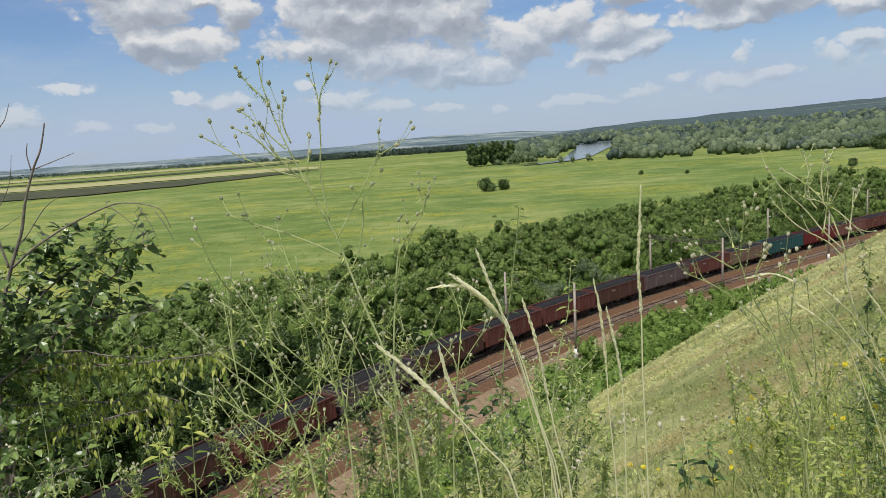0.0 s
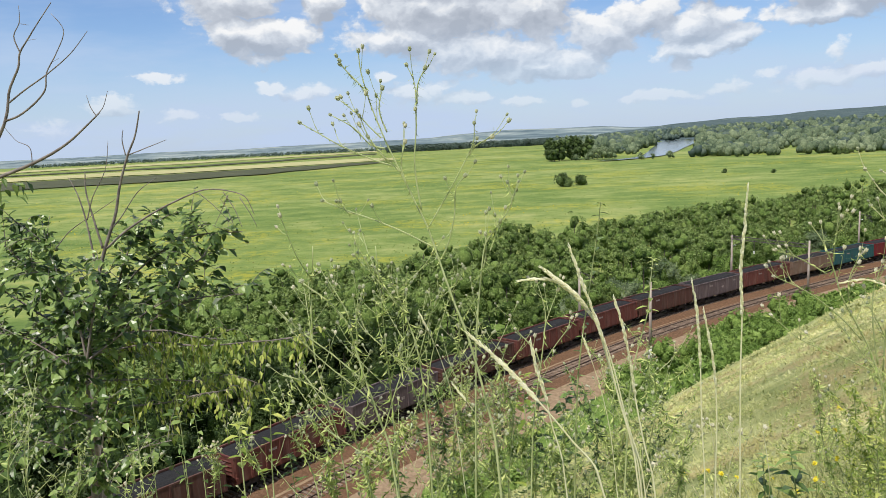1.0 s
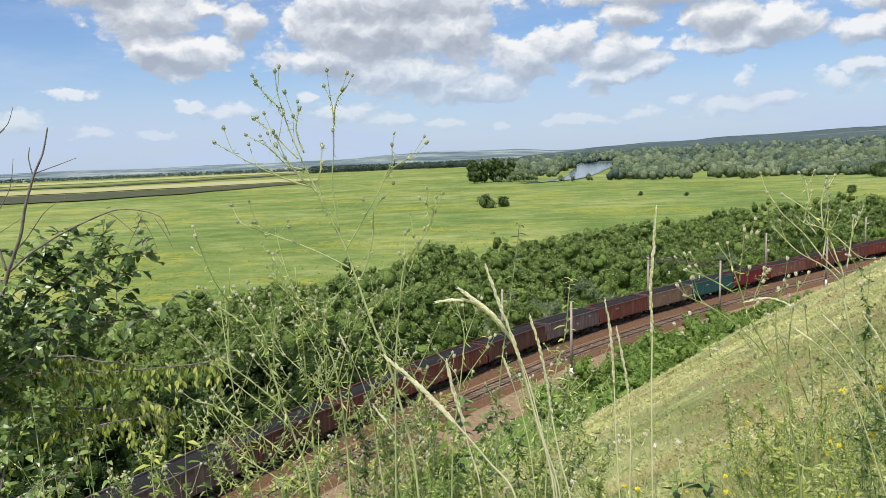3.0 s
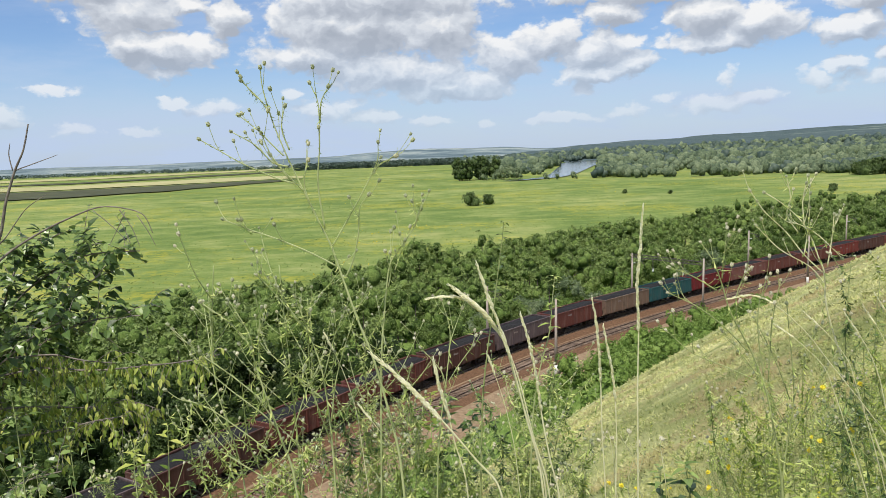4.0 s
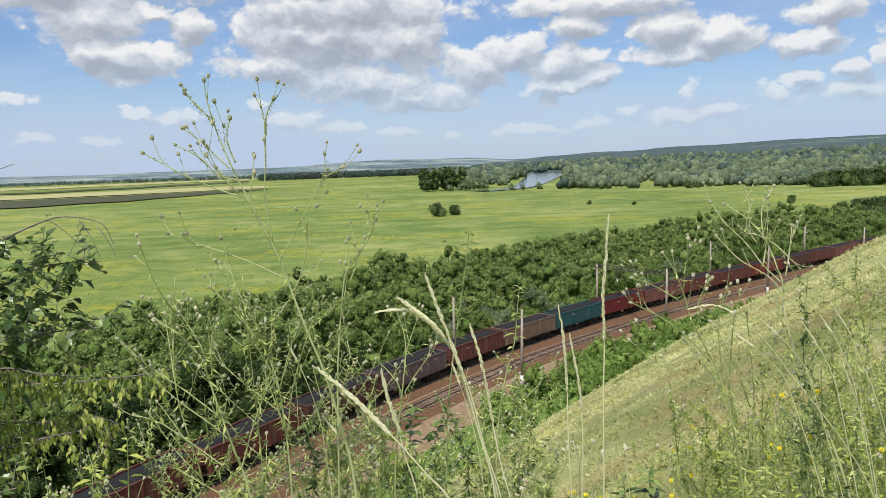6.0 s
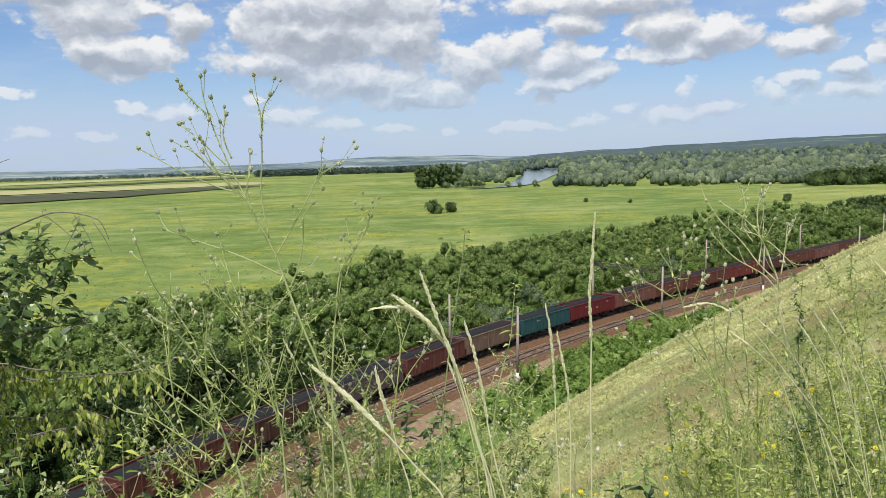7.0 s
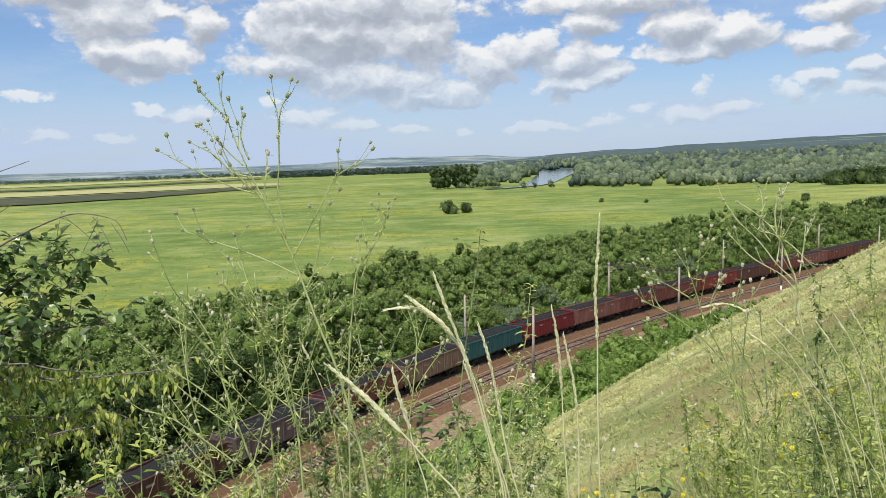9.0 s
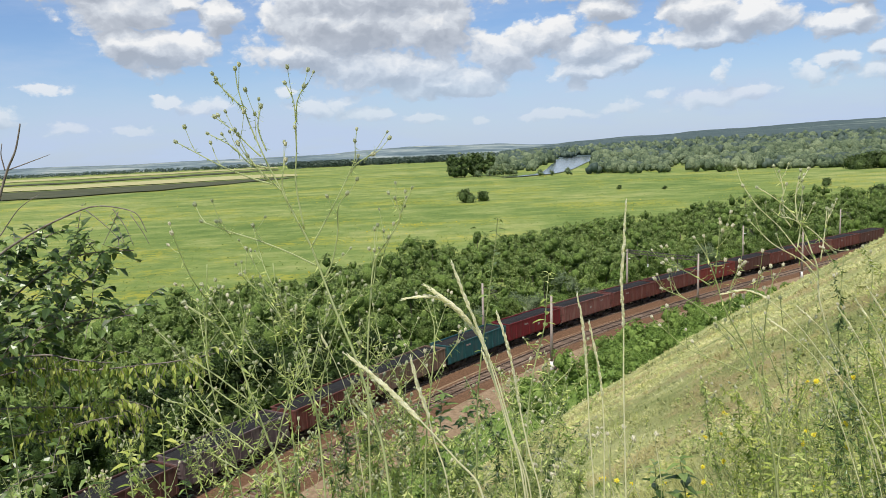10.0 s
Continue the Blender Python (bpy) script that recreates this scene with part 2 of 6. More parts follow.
def ground_build(b, place):
    p = position(b)
    hill = b.add("ShaderNodeAttribute", attribute_name="hill").outputs["Fac"]
    verge = b.add("ShaderNodeAttribute", attribute_name="verge").outputs["Fac"]
    big = b.noise(b.vec("MULTIPLY", p, (0.005, 0.006, 0)), 1.0, 7.0, 0.65)
    mid = b.noise(b.vec("MULTIPLY", p, (0.035, 0.045, 0)), 1.0, 9.0, 0.78)
    fine = b.noise(p, 2.2, 6.0, 0.7)
    meadow = b.ramp(b.math("MULTIPLY_ADD", b.math("SUBTRACT", mid, 0.5), 1.35, big), (0.25, (0.075, 0.13, 0.03)), (0.5, (0.158, 0.212, 0.056)), (0.75, (0.3, 0.315, 0.115)))
    bloom = b.math("MULTIPLY", b.step(b.noise(b.vec("MULTIPLY", p, (0.012, 0.014, 0)), 1.0, 6.0, 0.7), 0.49, 0.6), b.step(b.noise(p, 0.35, 5.0, 0.8), 0.45, 0.58))
    meadow = b.mix(b.math("MULTIPLY", bloom, 0.5), meadow, (0.42, 0.36, 0.03))
    meadow = b.mix(b.math("MULTIPLY", b.step(b.noise(p, 0.12, 8.0, 0.8), 0.53, 0.66), 0.5), meadow, (0.095, 0.14, 0.04))
    dry = b.ramp(b.noise(p, 0.9, 9.0, 0.8), (0.3, (0.2, 0.235, 0.08)), (0.5, (0.39, 0.4, 0.165)), (0.7, (0.57, 0.54, 0.28)))
    dry = slope_patches(b, p, dry)
    lush = b.ramp(b.noise(p, 1.1, 8.0, 0.8), (0.3, (0.06, 0.11, 0.022)), (0.5, (0.14, 0.215, 0.05)), (0.7, (0.24, 0.31, 0.1)))
    jag = b.math("MULTIPLY_ADD", b.math("SUBTRACT", b.noise(p, 0.25, 5.0, 0.7), 0.5), 0.9, 0.0)
    col = b.mix(b.step(b.math("ADD", hill, jag), 0.4, 0.6), meadow, dry)
    col = b.mix(b.step(b.math("ADD", verge, jag), 0.4, 0.6), col, lush)
    return col, (b.noise(p, 1.3, 8.0, 0.8), 0.25)


M["ground"] = material("meadow_ground", ground_build, 0.95, spec=0.1)
# dark olive cover of two strips across the plain
M["soil"] = material("ploughed_soil", lambda b, p: (b.ramp(b.noise(b.vec("MULTIPLY", position(b), (0.02, 0.1, 0)), 1.0, 6.0), (0.3, (0.045, 0.052, 0.03)), (0.7, (0.095, 0.1, 0.055))), None), 0.95, spec=0.1)
M["stubble"] = material("pale_stubble", lambda b, p: (b.ramp(b.noise(b.vec("MULTIPLY", position(b), (0.005, 0.05, 0)), 1.0, 6.0), (0.3, (0.3, 0.3, 0.13)), (0.7, (0.42, 0.38, 0.2))), None), 0.95, spec=0.1)
# pale blue-grey hills, with distance haze painted into the base colour
M["hill_hazed"] = material("far_hill_cover", lambda b, p: (b.ramp(b.noise(b.vec("MULTIPLY", position(b), (0.004, 0.004, 0.02)), 1.0, 7.0, 0.7), (0.38, (0.075, 0.11, 0.125)), (0.5, (0.15, 0.195, 0.205)), (0.64, (0.31, 0.34, 0.31))), None), 0.95, spec=0.1)


def hazed_forest_build(b, place):
    p = position(b)
    # forest green shifted to blue-grey: the air's haze is put into the colour
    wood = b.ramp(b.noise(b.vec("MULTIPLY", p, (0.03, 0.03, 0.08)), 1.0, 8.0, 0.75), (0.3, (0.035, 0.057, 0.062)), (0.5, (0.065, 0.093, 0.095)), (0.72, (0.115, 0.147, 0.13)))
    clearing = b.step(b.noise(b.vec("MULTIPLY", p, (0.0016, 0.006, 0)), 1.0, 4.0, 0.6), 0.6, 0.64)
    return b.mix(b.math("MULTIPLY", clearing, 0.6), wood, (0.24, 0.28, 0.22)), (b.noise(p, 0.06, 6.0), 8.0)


M["wood_hazed"] = material("far_forest_cover", hazed_forest_build, 0.95, spec=0.1)
M["chalk"] = material("chalk_face", lambda b, p: (b.ramp(b.noise(position(b), 0.05, 4.0), (0.3, (0.6, 0.6, 0.57)), (0.7, (0.78, 0.78, 0.75))), None), 0.9)
M["water"] = material("river_water", lambda b, p: (b.ramp(b.noise(position(b), 0.02, 3.0), (0.3, (0.06, 0.08, 0.085)), (0.7, (0.1, 0.12, 0.12))), (b.noise(position(b), 0.8, 4.0), 0.02)), 0.12)
M["ballast"] = material("rusty_ballast", lambda b, p: (b.ramp(b.noise(position(b), 3.5, 8.0, 0.8), (0.3, (0.06, 0.034, 0.02)), (0.55, (0.15, 0.085, 0.05)), (0.75, (0.24, 0.155, 0.1))), (b.noise(position(b), 9.0, 4.0), 0.06)), 0.95, spec=0.1)
M["shoulder"] = material("sandy_shoulder", lambda b, p: (b.mix(b.step(b.noise(position(b), 0.3, 6.0, 0.7), 0.58, 0.68), b.ramp(b.noise(position(b), 1.4, 8.0, 0.75), (0.3, (0.15, 0.098, 0.058)), (0.7, (0.34, 0.25, 0.16))), (0.1, 0.15, 0.03)), (b.noise(position(b), 5.0, 5.0), 0.08)), 0.95, spec=0.1)
M["rail"] = material("worn_rail_steel", lambda b, p: (b.ramp(b.noise(position(b), 2.0, 4.0), (0.3, (0.04, 0.026, 0.02)), (0.7, (0.09, 0.06, 0.046))), None), 0.75, spec=0.2)
M["sleeper"] = material("concrete_sleeper", lambda b, p: (b.ramp(b.math("MULTIPLY_ADD", b.noise(position(b), 5.0, 6.0), 0.7, b.math("MULTIPLY", random_of(b), 0.3)), (0.3, (0.09, 0.06, 0.042)), (0.7, (0.25, 0.18, 0.13))), None), 0.9)
M["concrete"] = material("mast_concrete", lambda b, p: (b.ramp(b.noise(b.vec("MULTIPLY", p, (3, 3, 0.6)), 1.0, 6.0), (0.3, (0.26, 0.2, 0.17)), (0.7, (0.42, 0.36, 0.31))), (b.noise(p, 12.0), 0.01)), 0.9)
M["whitewash"] = material("whitewash", lambda b, p: (b.ramp(b.noise(p, 4.0, 6.0), (0.3, (0.6, 0.58, 0.54)), (0.7, (0.8, 0.79, 0.76))), None), 0.8)
M["iron"] = material("dark_ironwork", lambda b, p: (b.ramp(b.noise(p, 4.0, 4.0), (0.3, (0.06, 0.05, 0.045)), (0.7, (0.12, 0.1, 0.09))), None), 0.6, 0.4)
M["porcelain"] = material("pale_insulator", lambda b, p: (b.ramp(b.noise(p, 4.0, 4.0), (0.3, (0.6, 0.62, 0.6)), (0.7, (0.75, 0.77, 0.75))), None), 0.3)
M["coal"] = material("coal_lumps", lambda b, p: (b.ramp(b.noise(p, 7.0, 8.0, 0.8), (0.35, (0.01, 0.01, 0.011)), (0.7, (0.035, 0.034, 0.034))), (b.noise(p, 5.0, 6.0, 0.8), 0.12)), 0.9, spec=0.15)
M["bogie"] = material("grimy_bogie_iron", lambda b, p: (b.ramp(b.noise(p, 3.0, 5.0), (0.3, (0.015, 0.012, 0.011)), (0.7, (0.05, 0.035, 0.03))), None), 0.8)


def wagon_paint(name, fresh, worn):
    def build(b, place):
        streak = b.noise(b.vec("MULTIPLY", place, (2.2, 2.2, 0.22)), 1.0, 7.0, 0.7)
        blot = b.noise(place, 0.7, 6.0, 0.7)
        col = b.mix(b.step(streak, 0.46, 0.66), fresh, worn)
        dust = b.math("MULTIPLY", b.step(blot, 0.5, 0.75), 0.6)
        col = b.mix(dust, col, (0.05, 0.035, 0.03))
        return col, (streak, 0.02)
    return material(name, build, 0.72, spec=0.25)


PAINT = {"mark": material("white_marking", lambda b, p: (b.ramp(b.noise(p, 6.0, 5.0), (0.35, (0.16, 0.1, 0.09)), (0.65, (0.36, 0.32, 0.3))), None), 0.8),
         "teal": wagon_paint("teal_paint", (0.02, 0.085, 0.09), (0.05, 0.1, 0.1)),
         "crimson": wagon_paint("crimson_paint", (0.15, 0.018, 0.022), (0.12, 0.035, 0.03)),
         "oxide": wagon_paint("oxide_red_paint", (0.125, 0.04, 0.032), (0.17, 0.085, 0.068)),
         "pink": wagon_paint("faded_pinkish_red_paint", (0.17, 0.07, 0.058), (0.22, 0.12, 0.1)),
         "scarlet": wagon_paint("bright_red_paint", (0.17, 0.034, 0.028), (0.17, 0.065, 0.05)),
         "tan": wagon_paint("dusty_tan_paint", (0.17, 0.11, 0.078), (0.22, 0.165, 0.125)),
         "mauve": wagon_paint("faded_mauve_grey_paint", (0.11, 0.08, 0.082), (0.17, 0.135, 0.13)),
         "brown": wagon_paint("dark_brown_paint", (0.085, 0.038, 0.03), (0.12, 0.07, 0.056))}


# ---- mesh building ----
class Geo:
    """Gathers vertices and faces of one mesh."""

    def __init__(self):
        self.v, self.f, self.s, self.slot = [], [], [], 0

    def face(self, pts):
        i = len(self.v)
        self.v += [tuple(p) for p in pts]
        self.f.append(tuple(range(i, i + len(pts))))
        self.s.append(self.slot)

    def tube(self, pts, radii, sides=6, cap=True):
        pts = [Vector(p) for p in pts]
        rings, n = [], len(pts)
        ref = None
        for k, p in enumerate(pts):
            d = (pts[min(k + 1, n - 1)] - pts[max(k - 1, 0)])
            d = d.normalized() if d.length > 1e-9 else Vector((0, 0, 1))
            if ref is None:
                ref = Vector((1, 0, 0)) if abs(d.x) < 0.8 else Vector((0, 1, 0))
            a = d.cross(ref)
            a = a.normalized() if a.length > 1e-6 else d.orthogonal().normalized()
            c = d.cross(a)
            r = radii[k] if not isinstance(radii, (int, float)) else radii
            i = len(self.v)
            for s in range(sides):
                w = 2 * math.pi * s / sides
                self.v.append(tuple(p + (a * math.cos(w) + c * math.sin(w)) * r))
            rings.append(i)
        for k in range(n - 1):
            for s in range(sides):
                t = (s + 1) % sides
                self.f.append((rings[k] + s, rings[k] + t, rings[k + 1] + t, rings[k + 1] + s))
                self.s.append(self.slot)
        if cap:
            self.f.append(tuple(rings[-1] + s for s in range(sides)))
            self.f.append(tuple(rings[0] + s for s in reversed(range(sides))))
            self.s += [self.slot, self.slot]

    def box(self, m, size):
        """A box of the given size, centred at the pose m."""
        x, y, z = (s / 2 for s in size)
        i = len(self.v)
        for c in ((-x, -y, -z), (x, -y, -z), (x, y, -z), (-x, y, -z), (-x, -y, z), (x, -y, z), (x, y, z), (-x, y, z)):
            self.v.append(tuple(m @ Vector(c)))
        for q in ((0, 3, 2, 1), (4, 5, 6, 7), (0, 1, 5, 4), (1, 2, 6, 5), (2, 3, 7, 6), (3, 0, 4, 7)):
            self.f.append(tuple(i + k for k in q))
            self.s.append(self.slot)

    def leaf(self, base, along, up, length, width, bend=0.15, steps=2):
        """A folded leaf blade: a pointed strip with a middle rib."""
        along = Vector(along).normalized()
        side = along.cross(Vector(up))
        side = side.normalized() if side.length > 1e-6 else along.orthogonal().normalized()
        n = side.cross(along)
        base = Vector(base)
        i = len(self.v)
        shape = ((0.0, 0.06), (0.38, 1.0), (0.75, 0.62), (1.0, 0.0)) if steps > 1 else ((0.0, 0.05), (0.45, 1.0), (1.0, 0.0))
        for t, w in shape:
            mid = base + along * length * t - n * bend * length * t * t
            h = width * 0.5 * w
            lift = n * h * 0.35
            if w == 0.0:
                self.v.append(tuple(mid))
            else:
                self.v += [tuple(mid - side * h + lift), tuple(mid), tuple(mid + side * h + lift)]
        k = len(shape) - 1
        for j in range(k):
            a = i + j * 3
            if j < k - 1:
                self.f += [(a, a + 1, a + 4, a + 3), (a + 1, a + 2, a + 5, a + 4)]
            else:
                self.f += [(a, a + 1, a + 3), (a + 1, a + 2, a + 3)]
            self.s += [self.slot] * 2

    def tuft(self, p, n, size, rng):
        """One bent four-sided clump of foliage that faces roughly n."""
        n = Vector(n)
        a = n.cross(Vector((rng.uniform(-1, 1), rng.uniform(-1, 1), rng.uniform(-1, 1))))
        a = a.normalized() if a.length > 1e-6 else n.orthogonal().normalized()
        c = n.cross(a).normalized()
        p = Vector(p)
        h = size * 0.5
        w = h * rng.uniform(0.45, 0.9)
        self.face((p - a * h, p - c * w + n * h * 0.25, p + a * h, p + c * w + n * h * 0.25))

    def spray(self, p, n, size, rng):
        """A twig's end: three pointed leaf bunches that spread from one place."""
        n = Vector(n)
        a = n.orthogonal().normalized()
        c = n.cross(a)
        p = Vector(p)
        turn = rng.uniform(0, 6.28)
        for k in range(3):
            w = turn + k * 2.1 + rng.uniform(-0.4, 0.4)
            out = a * math.cos(w) + c * math.sin(w)
            side = n.cross(out) * size * rng.uniform(0.16, 0.28)
            tip = p + out * size * rng.uniform(0.45, 0.75) + n * size * rng.uniform(-0.1, 0.5)
            self.face((p - side, p + side, tip))

    def ball(self, p, r, squash=1.0, seg=6, rings=4, axis=None):
        p = Vector(p)
        q = Vector(axis).to_track_quat("Z", "Y") if axis is not None else None
        i = len(self.v)
        for k in range(1, rings):
            th = math.pi * k / rings
            for s in range(seg):
                w = 2 * math.pi * s / seg
                d = Vector((math.sin(th) * math.cos(w), math.sin(th) * math.sin(w), math.cos(th) * squash)) * r
                self.v.append(tuple(p + (q @ d if q else d)))
        top, bot = Vector((0, 0, squash * r)), Vector((0, 0, -squash * r))
        self.v += [tuple(p + (q @ top if q else top)), tuple(p + (q @ bot if q else bot))]
        t, o = len(self.v) - 2, len(self.v) - 1
        for s in range(seg):
            n = (s + 1) % seg
            self.f.append((t, i + s, i + n))
            self.s.append(self.slot)
            for k in range(rings - 2):
                a = i + k * seg
                self.f.append((a + s, a + seg + s, a + seg + n, a + n))
                self.s.append(self.slot)
            a = i + (rings - 2) * seg
            self.f.append((a + s, o, a + n))
            self.s.append(self.slot)

    def mesh(self, name, *mats, smooth=False):
        me = bpy.data.meshes.new(name)
        me.from_pydata(self.v, [], self.f)
        for m in mats:
            me.materials.append(m)
        if len(mats) > 1:
            me.polygons.foreach_set("material_index", self.s)
        if len(mats) > 1:
            me.polygons.foreach_set("use_smooth", [k == 1 for k in self.s])
        if smooth:
            me.polygons.foreach_set("use_smooth", [True] * len(self.f))
        me.update()
        return me


def part(name, geo, mat, parent, label="", smooth=False):
    """Links one mesh as a part under a thing or under a part."""
    me = geo if isinstance(geo, bpy.types.Mesh) else geo.mesh(name, mat, smooth=smooth)
    ob = new(name, me)
    ob.parent = parent
    return tagged(ob, label)


def thing(name, geo, mats, label, category, group="", kind="", smooth=False):
    mats = mats if isinstance(mats, (list, tuple)) else [mats]
    data = None if geo is None else geo.mesh(name, *mats, smooth=smooth)
    return tagged(new(name, data), label, category, group, kind)


def bez(pts, n=12):
    """A smooth line through the points."""
    pts = [Vector(p) for p in pts]
    out = []
    for i in range(len(pts) - 1):
        p0, p1, p2, p3 = pts[max(i - 1, 0)], pts[i], pts[i + 1], pts[min(i + 2, len(pts) - 1)]
        chord = (p2 - p1).length
        m1, m2 = (p2 - p0) / 2, (p3 - p1) / 2
        if m1.length > chord:
            m1 *= chord / m1.length
        if m2.length > chord:
            m2 *= chord / m2.length
        for k in range(n):
            t = k / n
            out.append(p1 * (2 * t ** 3 - 3 * t * t + 1) + m1 * (t ** 3 - 2 * t * t + t) + p2 * (3 * t * t - 2 * t ** 3) + m2 * (t ** 3 - t * t))
    out.append(pts[-1])
    return out


# ---- lie of the land ----
BEND = Vector((427.16, -234.7))          # centre of the railway's curve
R_EDGE = 544.85                          # radius of the coal train's near side
CURVE = (-696.7, -53.3, 16.2, 0.0)        # how the curve eases
R_MAIN, R_NEAR = 546.45, 540.6           # centre lines of the two tracks


def offsets(x, y):
    """Distance past the train's near side, and along the slope from the eye."""
    return math.hypot(x - BEND.x, y - BEND.y) - R_EDGE, 487.4 * (radians(151.2) - math.atan2(y - BEND.y, x - BEND.x))


def rail_point(angle, radius, z=0.0):
    """A place on the line; its curve eases a little from a true circle."""
    x = min(max(angle - 2.4, -0.21), 0.175)
    radius += CURVE[0] * x ** 3 + CURVE[1] * x * x + CURVE[2] * x + CURVE[3] - 1.7 * ease(x, 0.035, 0.15)
    return round_point(angle, radius, z)


def round_point(angle, radius, z=0.0):
    return Vector((BEND.x + radius * math.cos(angle), BEND.y + radius * math.sin(angle), z))


def ease(v, lo, hi):
    t = min(max((v - lo) / (hi - lo), 0.0), 1.0)
    return t * t * (3 - 2 * t)


def height(x, y):
    o, l = offsets(x, y)
    p = o + 57.5
    ls = min(max(l, -60.0), 130.0)
    if p > 0:
        hill = 27.0 - 0.6 * p - 0.046 * ls - 0.0138 * max(0.0, p - 7.0) ** 2
    else:
        hill = 27.0 - 0.046 * ls + 6.0 * (1 - math.exp(p * 0.05))
    rough = 0.22 * noise.noise((x * 0.23, y * 0.23, 0)) + 0.6 * noise.noise((x * 0.05, y * 0.05, 3)) * min(1.0, math.hypot(x, y) / 20)
    low = -1.0 - 1.2 * ease(o, 6, 30)
    flat = -2.2 + 0.5 * noise.noise((x * 0.004, y * 0.004, 7))
    low = low + (flat - low) * ease(o, 8, 40) if o > 0 else low
    if o > 40:
        return low
    h = hill + rough * ease(hill, 0, 6)
    return max(h, low)


def spot(u, v, d):
    """The place d metres ahead of the eye, u to the right and v up for each metre."""
    return EYE + Vector((u * d, d, v * d))


def make_ground():
    g = Geo()
    rings = [0.0] + [0.6 * 1.0465 ** k for k in range(198)]
    na = 320
    for r in rings[1:]:
        for k in range(na):
            a = 2 * math.pi * k / na
            x, y = r * math.sin(a), r * math.cos(a)
            g.v.append((x, y, height(x, y)))
    g.v.append((0, 0, height(0, 0)))
    c = len(g.v) - 1
    m = len(rings) - 1
    for k in range(na):
        g.f.append((c, (k + 1) % na, k))
        for j in range(m - 1):
            g.f.append((j * na + k, j * na + (k + 1) % na, (j + 1) * na + (k + 1) % na, (j + 1) * na + k))
    g.s = [0] * len(g.f)
    ob = thing("ground", g, M["ground"], "grassy hillside falling to a flat green river meadow", "ground", kind="structure", smooth=True)
    hill = ob.data.attributes.new("hill", "FLOAT", "POINT")
    verge = ob.data.attributes.new("verge", "FLOAT", "POINT")
    hv, vv = [], []
    for x, y, z in g.v:
        o, l = offsets(x, y)
        hv.append(ease(z, 4.0, 9.0) if o < 0 else 0.0)
        vv.append((1 - ease(z, 5.0, 10.0)) * ease(o, -60, -40) * (1 - ease(o, 20, 60)))
    hill.data.foreach_set("value", hv)
    verge.data.foreach_set("value", vv)


make_ground()


def ribbon(profile, a0, a1, step, slot=0):
    """A strip that follows the railway's curve; profile is a list of (radius, z)."""
    g = Geo()
    n = int((a1 - a0) * R_EDGE / step) + 1
    m = len(profile)
    for k in range(n + 1):
        a = a0 + (a1 - a0) * k / n
        for r, z in profile:
            g.v.append(tuple(rail_point(a, r, z)))
    for k in range(n):
        for j in range(m - 1):
            g.f.append((k * m + j, k * m + j + 1, (k + 1) * m + j + 1, (k + 1) * m + j))
            g.s.append(0)
    return g


A0, A1 = 1.95, 2.78                      # stretch of the curve that is built


def make_railway():
    thing("track_shoulder", ribbon([(531.5, -1.5), (533.8, -0.75), (538.0, -0.62), (552.5, -0.7), (555, -2.0)], A0, A1, 3.0), M["shoulder"],
          "sandy reddish earth shoulder beside the railway tracks", "shoulder", kind="structure")
    for name, r in (("ballast_bed", R_MAIN), ("ballast_bed", R_NEAR)):
        thing(name, ribbon([(r - 2.9, -0.75), (r - 1.9, -0.2), (r + 1.9, -0.2), (r + 2.9, -0.75)], A0, A1, 3.0), M["ballast"],
              "rust-stained crushed stone ballast bed under a track", "ballast", kind="structure")
    for r in (R_MAIN, R_NEAR):
        for side in (-0.76, 0.76):
            q = r + side
            prof = [(q - 0.07, -0.17), (q - 0.02, -0.14), (q - 0.02, -0.05), (q - 0.036, -0.03), (q - 0.036, 0.0), (q + 0.036, 0.0), (q + 0.036, -0.03), (q + 0.02, -0.05), (q + 0.02, -0.14), (q + 0.07, -0.17)]
            thing("rail", ribbon(prof, A0, A1, 2.0), M["rail"], "long curved steel rail with rusty sides", "rail", "rails", "structure")


make_railway()


# ---- the coal train ----
PITCH = 13.95 / R_EDGE
SPEED = 8.68 / R_EDGE
GAP_ANGLE = 1253.2 / R_EDGE               # coupling behind the teal wagon at the start


